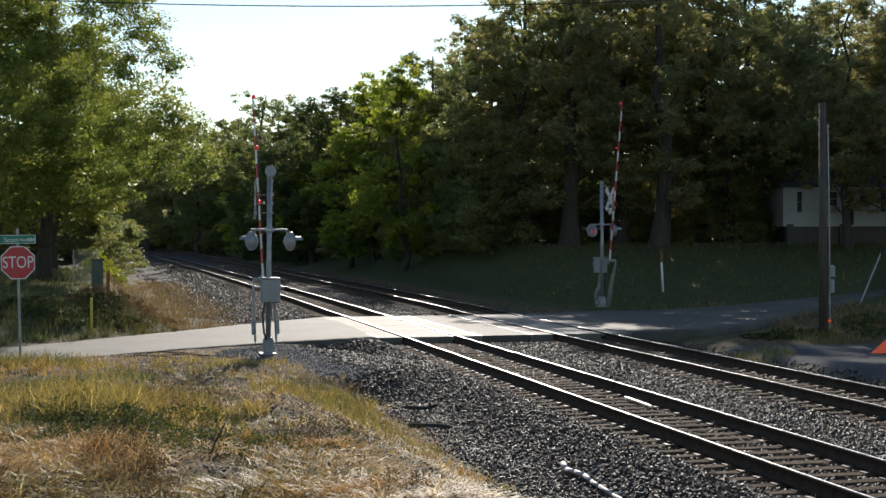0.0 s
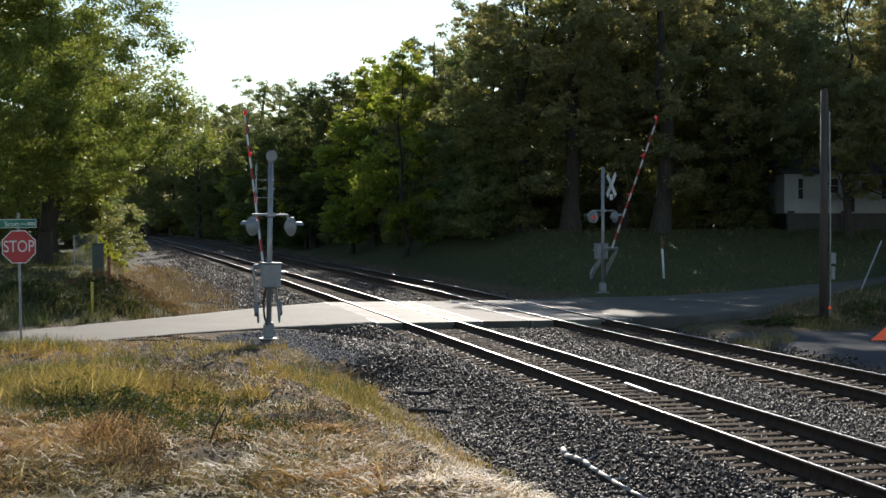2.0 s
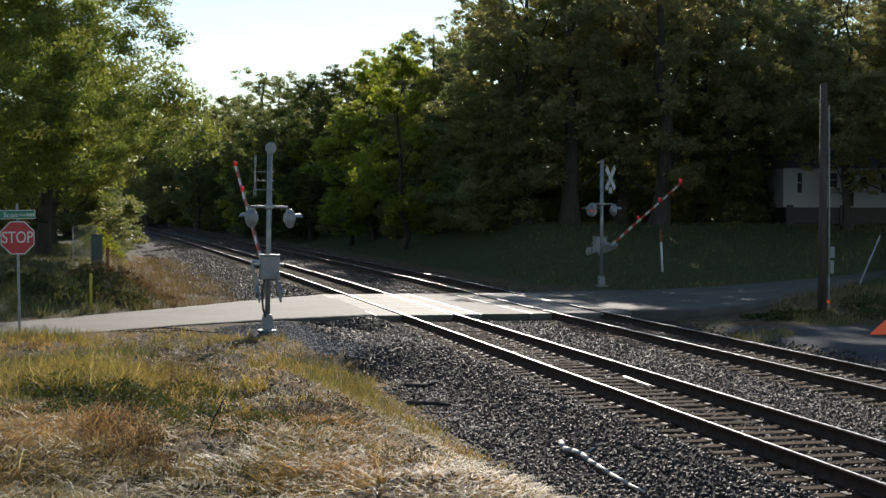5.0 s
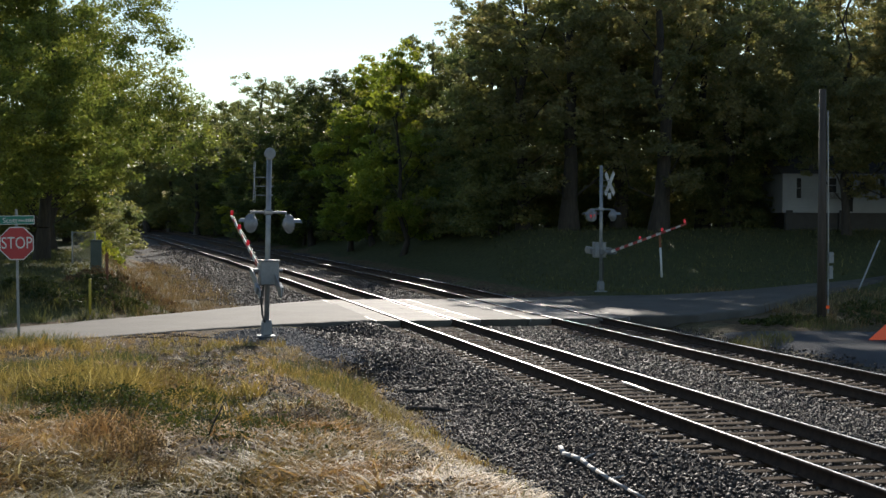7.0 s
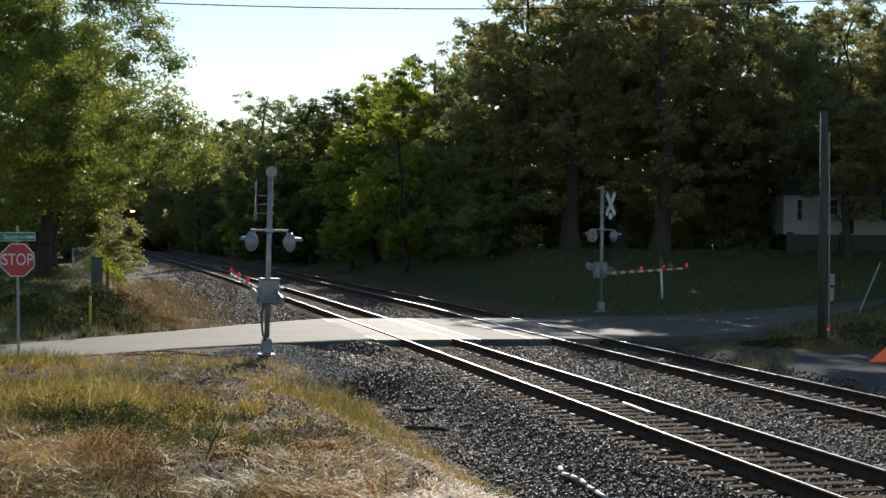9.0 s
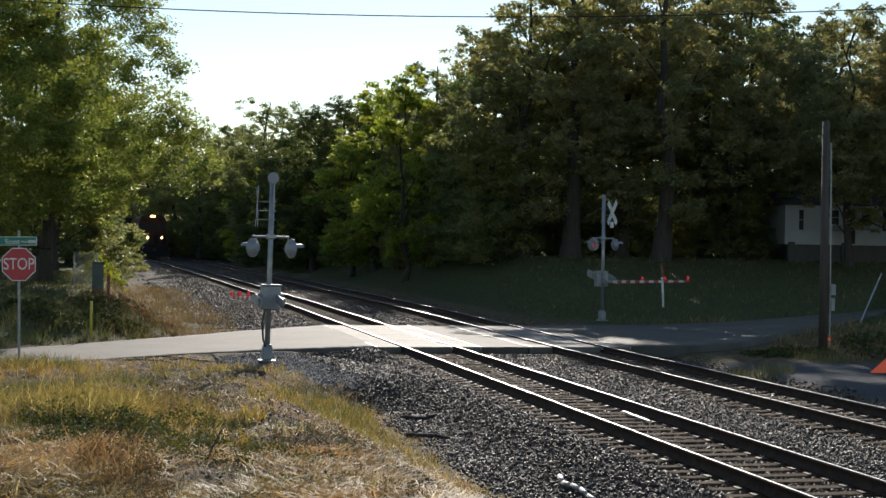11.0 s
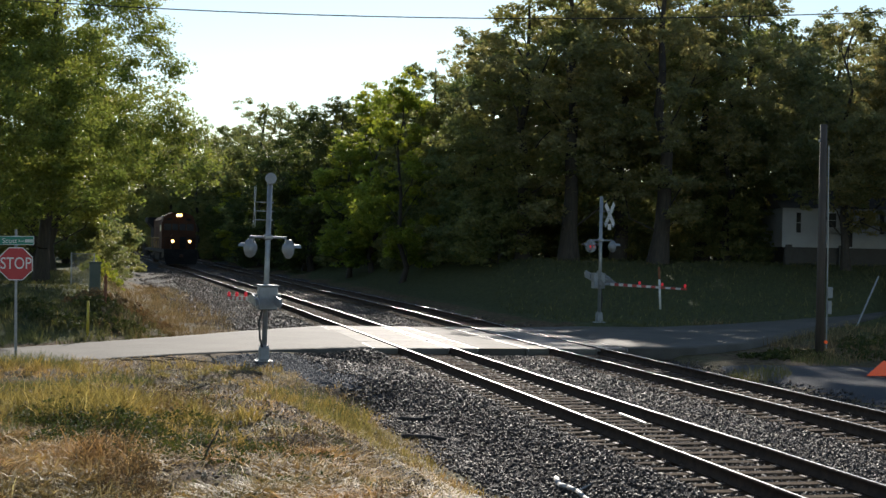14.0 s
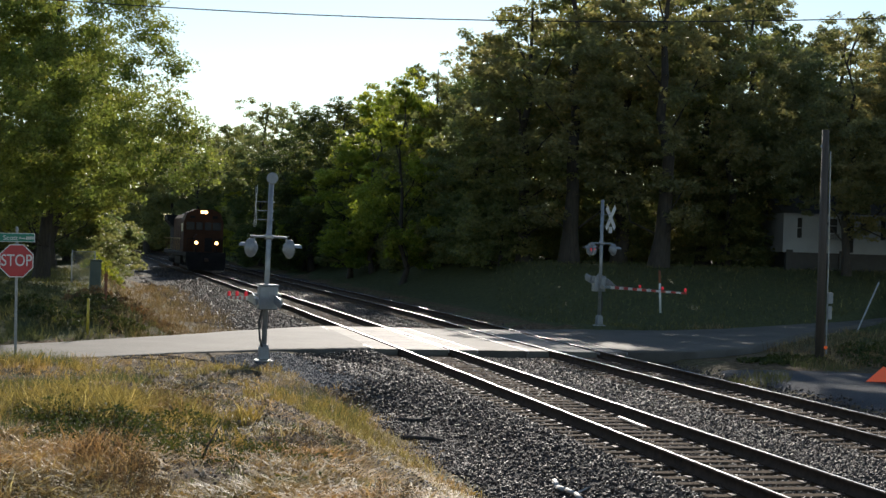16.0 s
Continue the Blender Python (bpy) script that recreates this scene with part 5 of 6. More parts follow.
# dry grass on the bank beyond the road and by the ballast
sp = field(rng, 3400, -22, -1, 42, 95, lambda X, Y: (Y - road_far(X) > 0.3) * (1 - smooth(3.6, 5.4, ell(X, Y))) * smooth(-0.8, 1.6, ell(X, Y)))
X, Y = tufts(rng, sp, 13, 0.16)
parts.append(blades(rng, X, Y, rng.uniform(0.12, 0.42, len(X)), 0.009, 0.7))
cover("dry_grass", parts[:1], M["straw"], "short golden dry grass standing in tufts", "grass")
sp = field(rng, 900, 10.4, 24, 41.5, 62, lambda X, Y: smooth(17.6, 19.0, ell(X, Y) - 0.25 * (Y - 44)) * (0.35 + 0.65 * (wob(X, Y, 0.9, 2.0) > -0.2)))
X, Y = tufts(rng, sp, 14, 0.14)
parts.append(blades(rng, X, Y, rng.uniform(0.12, 0.42, len(X)), 0.010, 0.7))
cover("bank_grass", parts[-2:], M["bank_grass"], "faded brownish dry grass on the bank by the ballast", "grass")

parts_gold = []
# the golden stand in the middle, and the shoulder grass by the gravel pad, in loose tufts
for n, x, y, rx, ry, h0, h1 in ((130, -4.1, 17.6, 0.55, 1.1, 0.18, 0.46), (22, -3.3, 17.2, 0.8, 1.0, 0.1, 0.34), (14, -5.2, 21.5, 1.4, 2.0, 0.1, 0.3), (10, -2.5, 16.2, 0.6, 0.8, 0.1, 0.3), (12, -5.2, 15.6, 0.5, 1.0, 0.08, 0.22),
                                (46, -2.75, 26.2, 0.75, 2.0, 0.10, 0.28), (70, -1.75, 26.6, 0.6, 2.6, 0.14, 0.34), (20, -3.6, 29.0, 0.9, 1.6, 0.08, 0.2), (130, -4.5, 18.9, 0.85, 0.8, 0.28, 0.62), (60, -3.9, 20.0, 0.8, 0.9, 0.15, 0.38), (40, -5.6, 19.6, 0.7, 1.2, 0.12, 0.34), (24, -6.8, 22.6, 1.2, 1.4, 0.12, 0.36), (40, -2.9, 18.6, 0.6, 0.8, 0.12, 0.32), (34, -1.25, 24.6, 0.7, 1.6, 0.10, 0.30), (18, -0.45, 22.2, 0.7, 1.4, 0.08, 0.24), (12, 0.5, 19.0, 0.6, 1.6, 0.06, 0.18),
                                (30, -6.4, 30.5, 2.2, 1.8, 0.08, 0.26), (44, -8.4, 31.2, 1.2, 1.6, 0.12, 0.36), (30, -5.0, 33.5, 2.0, 1.0, 0.1, 0.28)):
    X, Y = tufts(rng, patch(rng, n, x, y, rx, ry), 16, 0.055)
    parts_gold.append(blades(rng, X, Y, rng.uniform(h0, h1, len(X)), 0.0080, 0.95))
parts_rust = []
for n, x, y, rx, ry, h0, h1 in ((20, -3.05, 13.4, 0.36, 0.6, 0.12, 0.36), (14, -2.75, 12.4, 0.3, 0.5, 0.10, 0.28), (24, -3.7, 19.9, 0.8, 0.7, 0.14, 0.36), (20, -1.5, 15.0, 0.7, 0.9, 0.06, 0.16)):
    X, Y = tufts(rng, patch(rng, n, x, y, rx, ry), 20, 0.07)
    parts_rust.append(blades(rng, X, Y, rng.uniform(h0, h1, len(X)), 0.0065, 1.0))
cover("withered_grass", parts_rust, M["rust_grass"], "withered reddish straw standing in loose tufts", "grass")
cover("golden_grass", parts_gold, M["gold_grass"], "golden half-dry grass standing in stands", "grass")

parts = []
for n, x, y, rx, ry, h0, h1, ln in ((1500, -7.3, 24.8, 1.4, 1.8, 0.1, 0.28, 0.6), (260, -4.2, 17.6, 0.6, 1.0, 0.15, 0.42, 0.6), (500, -2.2, 27.4, 0.9, 2.4, 0.15, 0.42, 0.5), (160, -1.6, 10.9, 0.3, 0.25, 0.05, 0.12, 0.7), (120, -0.9, 10.6, 0.3, 0.25, 0.04, 0.1, 0.7), (800, -9.0, 32.4, 1.0, 1.0, 0.15, 0.4, 0.5), (500, -6.2, 28.0, 0.8, 1.2, 0.1, 0.3, 0.5), (300, -4.9, 15.5, 0.5, 0.8, 0.1, 0.25, 0.5), (500, 8.3, 38.0, 0.8, 1.2, 0.1, 0.35, 0.5), (350, 10.8, 41.5, 0.8, 1.4, 0.1, 0.35, 0.5)):
    X, Y = patch(rng, n, x, y, rx, ry)
    parts.append(blades(rng, X, Y, rng.uniform(h0, h1, n), 0.0055, ln))
# stubble over the gravelly middle
sp = field(rng, 700, -6, 2.5, 10, 34, lambda X, Y: (np.abs(ell(X, Y) - 1.6) < 1.5) * (wob(X, Y, 1.5, 7.0) > -0.2))
X, Y = tufts(rng, sp, 11, 0.06)
parts.append(blades(rng, X, Y, rng.uniform(0.04, 0.13, len(X)), 0.005, 0.8))
# the bank's shaded face beyond the road
sp = field(rng, 900, -18, -7.5, 38, 52, lambda X, Y: (Y - road_far(X) > 0.3) * (Y - road_far(X) < 8) * (1 - smooth(0.5, 2.5, ell(X, Y))))
X, Y = tufts(rng, sp, 14, 0.14)
parts.append(blades(rng, X, Y, rng.uniform(0.1, 0.38, len(X)), 0.010, 0.7))
# lawn and hill
X, Y = field(rng, 24000, -20, -8, 42, 78, lambda X, Y: smooth(1.0, 4.0, Y - road_far(X)) * (1 - smooth(-1.0, 1.6, ell(X, Y))))
parts.append(blades(rng, X, Y, rng.uniform(0.06, 0.2, len(X)), 0.014, 0.7))
X, Y = field(rng, 22000, 3, 30, 55, 90, lambda X, Y: smooth(18, 20, ell(X, Y)))
parts.append(blades(rng, X, Y, rng.uniform(0.08, 0.26, len(X)), 0.016, 0.7))
cover("green_grass", parts, M["grass_green"], "patches of yellow-green grass on mound, lawn and hill", "grass")

# pebbles and clods in the bare earth of the mound
X, Y = field(rng, 60000, -7, 5.5, 10, 36, lambda X, Y: mound_gate(X, Y) * smooth(-0.3, 0.9, ell(X, Y) + 0.5 * wob(X, Y, 1.2, 9.0)))
size = 0.017 * rng.uniform(0.5, 1.0, len(X)) * (1 + 1.2 * rng.uniform(0, 1, len(X)) ** 4)
v, f = stones(rng, np.stack([X, Y, height(X, Y) + size * 0.3], -1), size)
scatter_mesh("earth_pebbles", v, f, M["pebble"], "small pebbles and clods in the bare earth", "gravel")

# fine stone on the signal's pad
X, Y = rng.uniform(-6.2, 0.2, 15000), rng.uniform(30.5, 40.5, 15000)
keep = (on_pad(X, Y) > rng.uniform(0.1, 0.9, len(X))) & (road_inside(X, Y) < 0.05)
X, Y = X[keep], Y[keep]
size = 0.022 * rng.uniform(0.5, 1.6, len(X))
v, f = stones(rng, np.stack([X, Y, height(X, Y) + size * 0.2], -1), size)
scatter_mesh("pad_gravel", v, f, M["pad_stone"], "fine blue-grey gravel round the signal's foot", "gravel")

# seed heads over the golden stand
parts = []
X, Y = patch(rng, 130, -3.9, 20.0, 1.7, 2.2)
Z = height(X, Y) + rng.uniform(0.2, 0.42, len(X))
v, f = stones(rng, np.stack([X, Y, Z], -1), np.full(len(X), 0.012))
c = np.repeat(np.stack([X, Y, Z], -1), 6, axis=0)
v = c + (v - c) * np.array([1.8, 1.0, 2.6])
scatter_mesh("grass_seed_heads", v, f, M["straw"], "pale fuzzy foxtail seed heads over the dry grass", "grass")


# ---------------------------------------------------------------- weeds
def weed(name, seed, x, y, rx, ry, h, n, leaf, material, label):
    rng_ = np.random.default_rng(seed)
    X, Y = patch(rng_, n, x, y, rx, ry)
    Z = height(X, Y)
    t = thing(name, label, "weed", pose(x, y, hz(x, y)))
    bm = B()
    for i in range(0, n, 3):
        cyl(bm, (X[i] - x, Y[i] - y, Z[i] - hz(x, y) - 0.02), (X[i] - x + rng_.normal(0, 0.05), Y[i] - y + rng_.normal(0, 0.05), Z[i] - hz(x, y) + h * rng_.uniform(0.5, 1)), 0.004, 0.002, seg=4, caps=False)
    tagged(part("stem", bm, M["weed_stem"], t), kind="stuff")
    hh = h * (1 - 0.6 * (((X - x) / rx) ** 2 + ((Y - y) / ry) ** 2)) * rng_.uniform(0.35, 1.0, n)
    v, f = leaf_cloud(rng_, np.stack([X - x, Y - y, Z - hz(x, y) + hh], -1), 0.10, 16, leaf, 0.8)
    o_ = new("leaves", mesh_from("leaves", v, f, material))
    o_.parent = t
    return t


for k, (x, y, rx, ry, h, n, leaf) in enumerate(((-3.75, 14.9, 0.42, 0.7, 0.26, 70, 0.034), (-3.05, 15.1, 0.40, 0.6, 0.28, 64, 0.036), (-2.55, 14.4, 0.35, 0.5, 0.2, 44, 0.032), (-2.0, 13.4, 0.3, 0.4, 0.12, 26, 0.03), (-1.2, 12.3, 0.3, 0.4, 0.08, 22, 0.03), (-4.2, 16.4, 0.3, 0.6, 0.24, 36, 0.034), (-0.9, 14.5, 0.5, 0.8, 0.07, 26, 0.03), (-1.6, 17.5, 0.6, 1.0, 0.08, 26, 0.03), (-4.35, 17.0, 0.5, 0.7, 0.34, 90, 0.036), (-3.5, 16.4, 0.55, 0.6, 0.3, 90, 0.036), (-2.9, 17.4, 0.5, 0.8, 0.26, 70, 0.034), (-2.2, 15.4, 0.6, 0.8, 0.14, 80, 0.028), (-1.5, 14.2, 0.6, 0.8, 0.12, 80, 0.028), (-2.6, 13.4, 0.5, 0.5, 0.16, 60, 0.03))):
    weed("green_weed", 200 + k, x, y, rx, ry, h, n, leaf, M["leaf_weed"], "low bushy green weeds among dry grass")
for k, (x, y, rx, ry, h, n, leaf) in enumerate(((-2.5, 12.0, 0.25, 0.5, 0.28, 60, 0.024), (-2.2, 11.2, 0.28, 0.4, 0.2, 50, 0.024), (-0.35, 11.3, 0.25, 0.3, 0.1, 30, 0.022), (0.35, 12.0, 0.25, 0.3, 0.08, 26, 0.022), (-3.0, 11.4, 0.3, 0.4, 0.12, 36, 0.022), (-1.6, 15.6, 0.5, 0.8, 0.1, 40, 0.024), (-3.0, 13.1, 0.25, 0.4, 0.3, 40, 0.024), (-1.2, 16.6, 0.7, 0.9, 0.12, 80, 0.024), (-0.7, 13.2, 0.6, 0.7, 0.1, 70, 0.022), (-3.9, 21.0, 0.7, 0.8, 0.3, 80, 0.03))):
    weed("dead_weed", 220 + k, x, y, rx, ry, h, n, leaf, M["weed_dead"], "withered rusty brown weeds on the mound")
for k, (x, y, rx, ry, h, n, leaf) in enumerate(((-9.9, 48.3, 1.1, 1.2, 0.5, 46, 0.07), (-11.2, 50.2, 1.0, 1.3, 0.6, 46, 0.07), (-9.2, 47.2, 0.7, 0.8, 0.3, 26, 0.06), (-10.2, 52.2, 1.0, 1.4, 0.45, 34, 0.07), (-11.7, 47.6, 0.7, 0.9, 0.5, 26, 0.07), (-12.6, 52.6, 0.8, 1.1, 0.4, 26, 0.07), (-8.4, 46.6, 0.6, 0.6, 0.2, 16, 0.06))):
    weed("bank_weed", 240 + k, x, y, rx, ry, h, n, leaf, M["weed_dead"], "tangle of brown withered weeds on the bank")
for k, (x, y, rx, ry, h, n, leaf) in enumerate(((-16.8, 73, 1.0, 2, 1.1, 110, 0.11),)):
    weed("bank_shrub", 260 + k, x, y, rx, ry, h, n, leaf, M["leaf_light"], "light green shrub beside the track bed, coloured as sunlit")

for k, (x, y, rx, ry, h, n, leaf) in enumerate(((-11.5, 43.6, 0.9, 0.9, 0.35, 70, 0.08), (-10.2, 44.9, 0.8, 0.8, 0.3, 60, 0.08), (-12.7, 44.9, 0.9, 0.9, 0.4, 70, 0.09), (-9.4, 45.4, 0.6, 0.7, 0.25, 50, 0.07), (-13.8, 42.6, 1.0, 0.9, 0.3, 60, 0.08), (-10.9, 46.6, 0.9, 0.9, 0.4, 70, 0.08))):
    weed("ditch_weed", 300 + k, x, y, rx, ry, h, n, leaf, M["leaf_weed"], "dark green weeds on the shaded ditch bank")
for k, (x, y, rx, ry, h, n, leaf) in enumerate(((14.2, 46.5, 1.5, 2.0, 0.45, 90, 0.09), (13.0, 43.6, 1.0, 1.5, 0.3, 60, 0.08), (15.0, 50.0, 1.5, 1.6, 0.4, 70, 0.09), (13.6, 40.8, 0.9, 1.5, 0.3, 60, 0.08), (10.9, 44.2, 1.0, 1.2, 0.22, 70, 0.09), (9.6, 43.2, 0.8, 1.0, 0.15, 50, 0.08))):
    weed("verge_weed", 280 + k, x, y, rx, ry, h, n, leaf, M["leaf_weed"], "shaded dark green weeds on the road verge")


# ---------------------------------------------------------------- odd things lying about
def bent_stick(name, pts, r, material, label, forks=()):
    t = thing(name, label, "branch")
    base = pts[0]
    bm = B()
    P = [Vector((x, y, hz(x, y) + z)) for x, y, z in pts]
    for i, (p, q) in enumerate(zip(P, P[1:])):
        k0, k1 = 1 - 0.6 * i / len(P), 1 - 0.6 * (i + 1) / len(P)
        cyl(bm, p, q, r * k0, r * k1, seg=8)
        bmesh.ops.create_uvsphere(bm, u_segments=8, v_segments=6, radius=r * k1, matrix=Matrix.Translation(q))
    part("stem", bm, material, t, smooth=True)
    for i, d in forks:
        bm = B()
        cyl(bm, P[i], P[i] + Vector(d), r * 0.5, r * 0.15, seg=6)
        part("twig", bm, material, t)
    return t


bent_stick("driftwood_branch", ((1.78, 21.7, 0.07), (1.80, 21.35, 0.05), (1.90, 21.0, 0.07), (2.0, 20.7, 0.06), (2.06, 20.3, 0.05), (2.13, 19.9, 0.06), (2.24, 19.3, 0.06), (2.40, 18.6, 0.05), (2.52, 18.1, 0.05)), 0.042, M["wood_grey"], "bleached crooked branch lying on the ballast", ((3, (0.22, 0.25, 0.06)), (6, (0.20, 0.12, 0.03))))
bent_stick("old_timber", ((-0.62, 26.3, 0.04), (-0.1, 26.4, 0.05), (0.15, 26.5, 0.04)), 0.055, M["bark"], "dark rotten stick lying at the ballast's foot")
bent_stick("old_timber", ((-0.75, 29.0, 0.04), (-0.3, 29.4, 0.05), (-0.1, 29.6, 0.04)), 0.05, M["bark"], "dark rotten stick lying at the ballast's foot")
bent_stick("dead_stalk", ((-2.14, 13.4, 0.0), (-2.08, 13.4, 0.14), (-2.0, 13.42, 0.30)), 0.012, M["bark"], "dead dark weed stalk standing on the mound", ((1, (-0.12, 0, 0.05)),))
for k, (x, y) in enumerate(((-6.6, 36.1), (-5.9, 35.6), (-6.9, 35.0))):
    bent_stick("brush_branch", ((x - 0.7, y, 0.03), (x - 0.3, y + 0.05, 0.05), (x + 0.1, y - 0.05, 0.04), (x + 0.4, y + 0.1, 0.02)), 0.018, M["bark"], "dark cut branch lying in the dry grass", ((1, (0.2, 0.15, 0.04)), (2, (0.15, -0.15, 0.03))))
spl = thing("loose_rail_strap", "rusty bright steel strap lying between the rails", "steel strap", Matrix.Translation(on_track(9.55, 25.4, -0.16)) @ pose(0, 0, 0, 0, 0, 11))
bm = B()
box(bm, 0, 0, 0, 0.06, 1.5, 0.03, bevel=0.006)
part("strap", bm, M["rail_top"], spl)

# ---------------------------------------------------------------- locomotive
def locomotive():
    """A six-axle freight engine; its front lamps are at the origin's y = -1.1, it runs towards -y."""
    t = thing("locomotive", "dark freight locomotive with burning headlights on the main track", "locomotive")
    bm = B()
    box(bm, 0, 11.0, 1.28, 2.95, 21.6, 0.32, bevel=0.03)
    box(bm, 0, 11.0, 1.02, 2.0, 15.0, 0.3)
    part("frame", bm, M["loco_dark"], t)
    bm = B()
    prism(bm, [(-1.45, 0.35), (1.45, 0.35), (1.5, 1.44), (-1.5, 1.44)], -0.05, 0.12, Matrix.Translation((0, 0.2, 0)) @ FACE)
    prism(bm, [(-1.35, 0.10), (1.35, 0.10), (1.45, 0.60), (-1.45, 0.60)], 0.05, 0.30, Matrix.Translation((0, 0.2, 0)) @ FACE)
    part("pilot", bm, M["loco_dark"], t, "black front pilot with plough")
    bm = B()
    box(bm, 0, -0.35, 0.86, 0.28, 0.7, 0.26, bevel=0.04)
    part("coupler", bm, M["rail_side"], t)
    # low nose, cab and hood
    bm = B()
    prism(bm, [(-0.78, 1.44), (0.78, 1.44), (0.78, 2.62), (0.62, 2.82), (-0.62, 2.82), (-0.78, 2.62)], -2.4, -0.75, FACE)
    part("nose", bm, M["loco_body"], t, "short orange-brown nose with door")
    bm = B()
    box(bm, 0.22, 0.735, 2.0, 0.55, 0.03, 1.05, bevel=0.01)
    part("nose_door", bm, M["loco_dark"], t)
    bm = B()
    prism(bm, [(-1.52, 1.44), (1.52, 1.44), (1.52, 3.75), (1.25, 4.45), (0.6, 4.72), (-0.6, 4.72), (-1.25, 4.45), (-1.52, 3.75)], -4.7, -2.3, FACE)
    cab = part("cab", bm, M["loco_body"], t, "wide orange-brown driver's cab")
    for x, w in ((-1.0, 0.62), (-0.33, 0.5), (0.33, 0.5), (1.0, 0.62)):
        bm = B()
        box(bm, x, 2.29, 3.42, w, 0.03, 0.6, bevel=0.01)
        part("windscreen", bm, M["glass"], cab)
    for sx in (-1.525, 1.525):
        bm = B()
        box(bm, sx, 3.5, 3.3, 0.02, 1.3, 0.6, bevel=0.008)
        part("side_window", bm, M["glass"], cab)
    bm = B()
    prism(bm, [(-0.95, 1.44), (0.95, 1.44), (0.95, 4.1), (0.6, 4.45), (-0.6, 4.45), (-0.95, 4.1)], -18.0, -4.7, FACE)
    part("hood", bm, M["loco_body"], t, "long engine hood")
    bm = B()
    prism(bm, [(-0.95, 1.44), (0.95, 1.44), (0.98, 3.4), (1.55, 4.0), (1.55, 4.45), (-1.55, 4.45), (-1.55, 4.0), (-0.98, 3.4)], -21.4, -18.0, FACE)
    part("radiator", bm, M["loco_dark"], t, "flared radiator section")
    for y in (6.5, 8.3, 10.1, 11.9, 13.7, 15.5):
        for sx in (-0.96, 0.96):
            bm = B()
            box(bm, sx, y, 2.6, 0.03, 1.3, 1.7, bevel=0.01)
            part("hood_door", bm, M["loco_body"], t)
    bm = B()
    for y in (7.0, 9.5, 12.0, 14.5):
        box(bm, 0, y, 4.5, 1.0, 1.2, 0.12, bevel=0.02)
    part("roof_fan", bm, M["galv"], t, "pale roof fans and hatches")
    # number boards and lamps
    bm = B()
    box(bm, 0, 2.24, 4.50, 0.62, 0.14, 0.26, bevel=0.02)
    hl = part("headlight_housing", bm, M["loco_dark"], cab)
    for x in (-0.14, 0.14):
        bm = B()
        cyl(bm, (x, 2.17, 4.50), (x, 2.12, 4.50), 0.13, seg=16)
        part("headlight", bm, M["headlight"], hl, "burning headlight")
    for x in (-0.755, 0.755):
        bm = B()
        box(bm, x, 0.12, 2.15, 0.32, 0.22, 0.32, bevel=0.02)
        cyl(bm, (x, 0.12, 1.40), (x, 0.12, 2.02), 0.04, seg=8)
        d = part("ditch_light_housing", bm, M["loco_dark"], t)
        bm = B()
        cyl(bm, (x, 0.01, 2.15), (x, -0.05, 2.15), 0.13, seg=16)
        part("ditch_light", bm, M["headlight"], d, "burning ditch light")
    # number boards, and the front rails below, coloured dark for the shade
    for x in (-0.85, 0.85):
        bm = B()
        box(bm, x, 2.27, 4.12, 0.4, 0.05, 0.2)
        part("number_board", bm, M["loco_dark"], cab)
    # railings and steps
    for sx in (-1.42, 1.42):
        bm = B()
        for y in np.arange(5.2, 21.0, 1.9):
            cyl(bm, (sx, float(y), 1.44), (sx, float(y), 2.45), 0.018, seg=6)
        cyl(bm, (sx, 5.2, 2.45), (sx, 20.8, 2.45), 0.018, seg=6)
        part("handrail", bm, M["loco_yellow"], t)
        bm = B()
        tube(bm, [(sx, 0.2, 1.44), (sx, 0.2, 2.45), (sx * 0.45, 0.18, 2.45), (sx * 0.45, 0.18, 1.44)], 0.02, 6)
        part("front_rail", bm, M["loco_dark"], t)
        bm = B()
        for z in (0.45, 0.78, 1.10):
            box(bm, sx * 0.98, 0.75, z, 0.25, 0.6, 0.03)
        part("step_well", bm, M["loco_dark"], t)
    # trucks
    for yc in (4.3, 17.4):
        bm = B()
        for sx in (-1.05, 1.05):
            box(bm, sx, yc, 0.72, 0.16, 4.6, 0.34, bevel=0.03)
            for dy in (-1.85, 0, 1.85):
                box(bm, sx * 1.05, yc + dy, 0.55, 0.2, 0.4, 0.36, bevel=0.03)
        truck = part("truck", bm, M["loco_dark"], t)
        for dy in (-1.85, 0, 1.85):
            bm = B()
            for sx in (-0.755, 0.755):
                cyl(bm, (sx - 0.07, yc + dy, 0.53), (sx + 0.07, yc + dy, 0.53), 0.53, seg=24)
                cyl(bm, (sx - (0.09 if sx > 0 else -0.09) - 0.02, yc + dy, 0.53), (sx - (0.09 if sx > 0 else -0.09) + 0.02, yc + dy, 0.53), 0.555, seg=24)
            cyl(bm, (-0.8, yc + dy, 0.53), (0.8, yc + dy, 0.53), 0.09, seg=10)
            part("wheelset", bm, M["rail_side"], truck)
    bm = B()
    box(bm, 0, 10.8, 0.72, 2.4, 5.6, 0.85, bevel=0.15)
    part("fuel_tank", bm, M["loco_dark"], t)
    for o_ in t.children:
        o_.matrix_basis = Matrix.Scale(1.06, 4) @ o_.matrix_basis
    return t


loco = locomotive()


# ---------------------------------------------------------------- what moves
def arm_rows(root, turn, angles):
    return [(t, Matrix.Translation(root) @ pose(0, 0, 0, 0, 0, turn) @ pose(0, 0, 0, a_, 0, 0)) for t, a_ in angles]


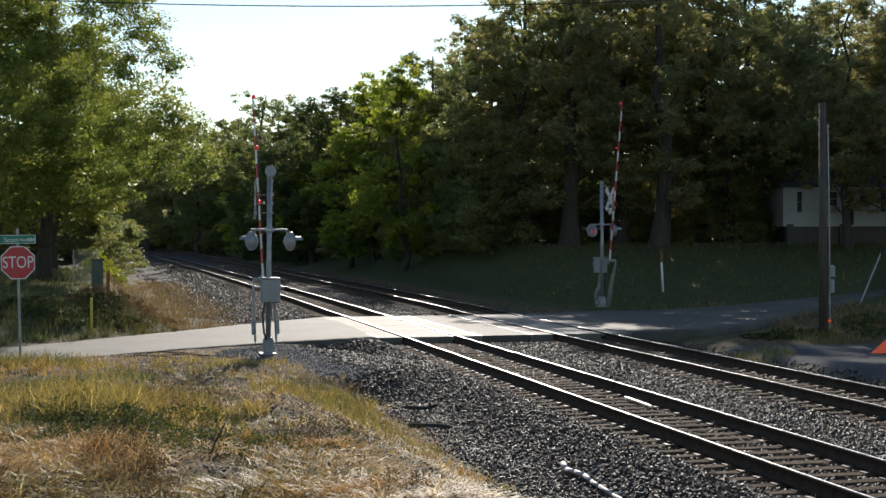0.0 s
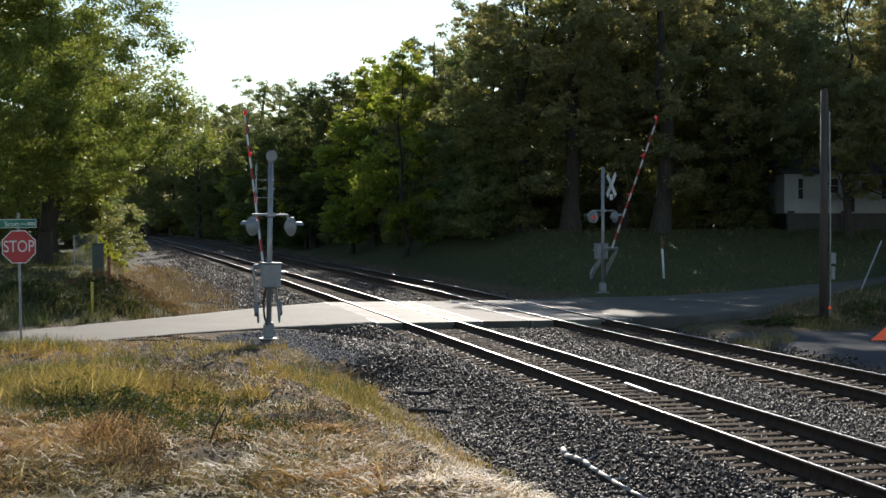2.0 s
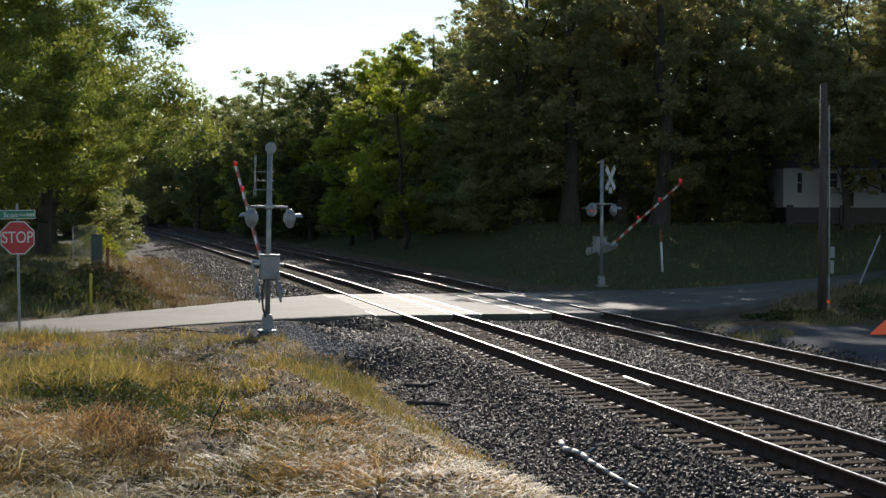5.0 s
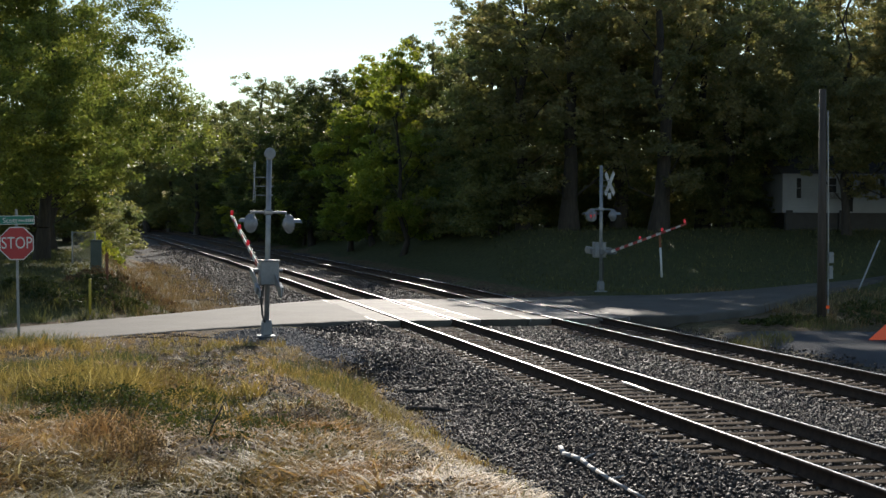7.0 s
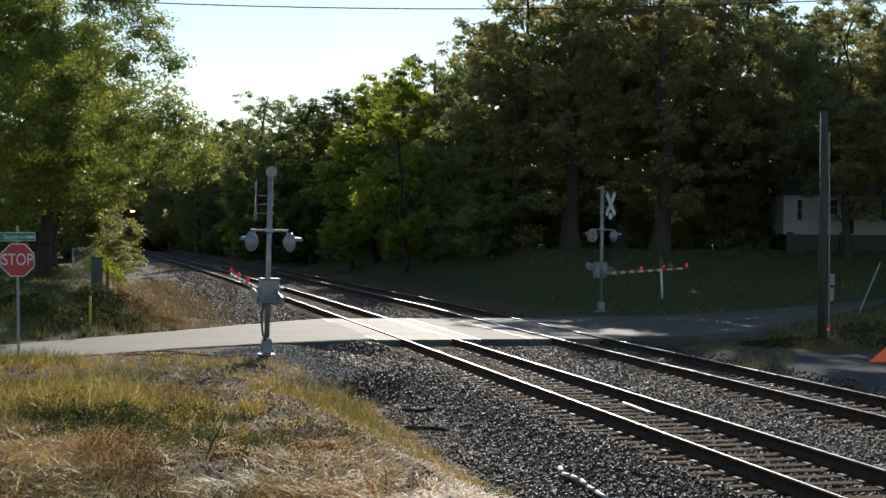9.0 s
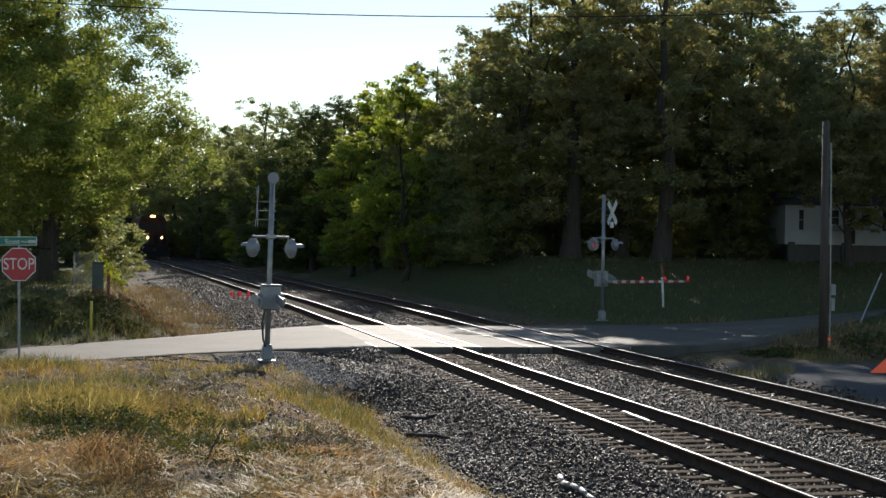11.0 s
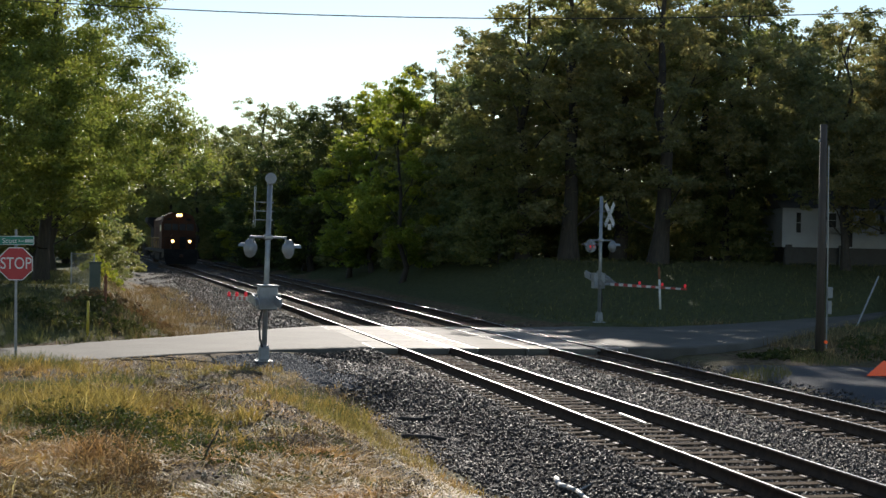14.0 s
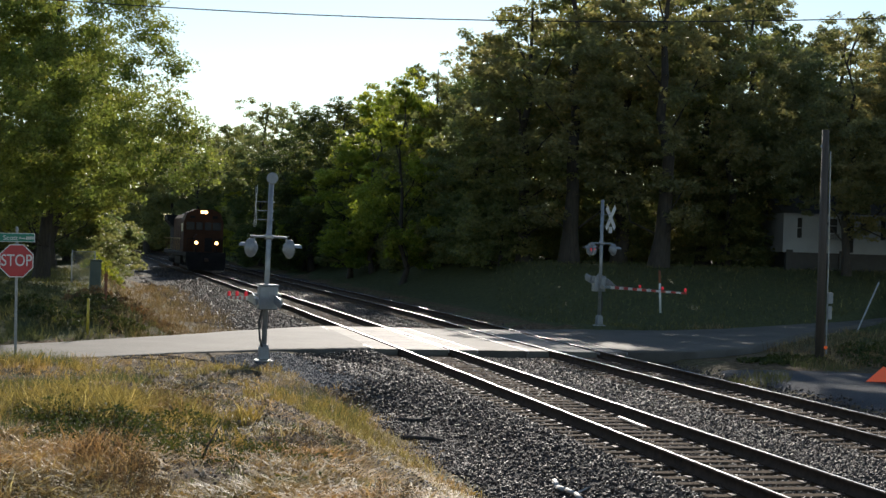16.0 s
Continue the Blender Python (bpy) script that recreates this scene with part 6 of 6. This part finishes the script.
def motions():
    left = [(0, 74.5), (0.5, 71), (1, 66.5), (1.5, 61.5), (2, 56), (2.5, 51.5), (3, 47.5), (3.5, 43.8), (4, 40), (5.2, 30.5), (6.5, 20.8), (7, 17.2), (7.5, 14), (8, 10.8), (8.5, 7.6), (9, 4.4), (10, 0.5), (11, -1.0), (12.5, -1.0), (16, -1.0)]
    right = [(0, 80), (0.5, 73), (1, 66), (1.5, 59), (2, 52), (2.5, 45.3), (3, 39), (3.5, 34), (4, 30), (5.2, 21.5), (6.5, 13.8), (7, 11.2), (7.5, 9), (8, 7), (8.5, 5.2), (9, 4), (10, 3), (11.5, 2.4), (12.5, 1.2), (16, 1.0)]
    walk(left_arm, arm_rows((-4.42, 36.28, 1.50), ARM_TURN, [(t, a_ - 1.2) for t, a_ in left]))
    walk(right_arm, arm_rows((6.58, 57.95, 1.50), ARM_TURN + 181.5, [(t, a_ - 0.8) for t, a_ in right]))
    rows = []
    t = 0.0
    while t <= 16.01:
        s = 118.6 + 10.75 * (16 - t)
        p0, p1 = on_track(TRACK_1 + 0.1, s, 0.12), on_track(TRACK_1 + 0.1, s + 16.0, 0.12)
        h = math.atan2(-(p1.x - p0.x), p1.y - p0.y)
        rows.append((t, Matrix.Translation(p0) @ pose(0, 0, 0, 0, 0, math.degrees(h))))
        t += 1.0
    walk(loco, rows)


motions()
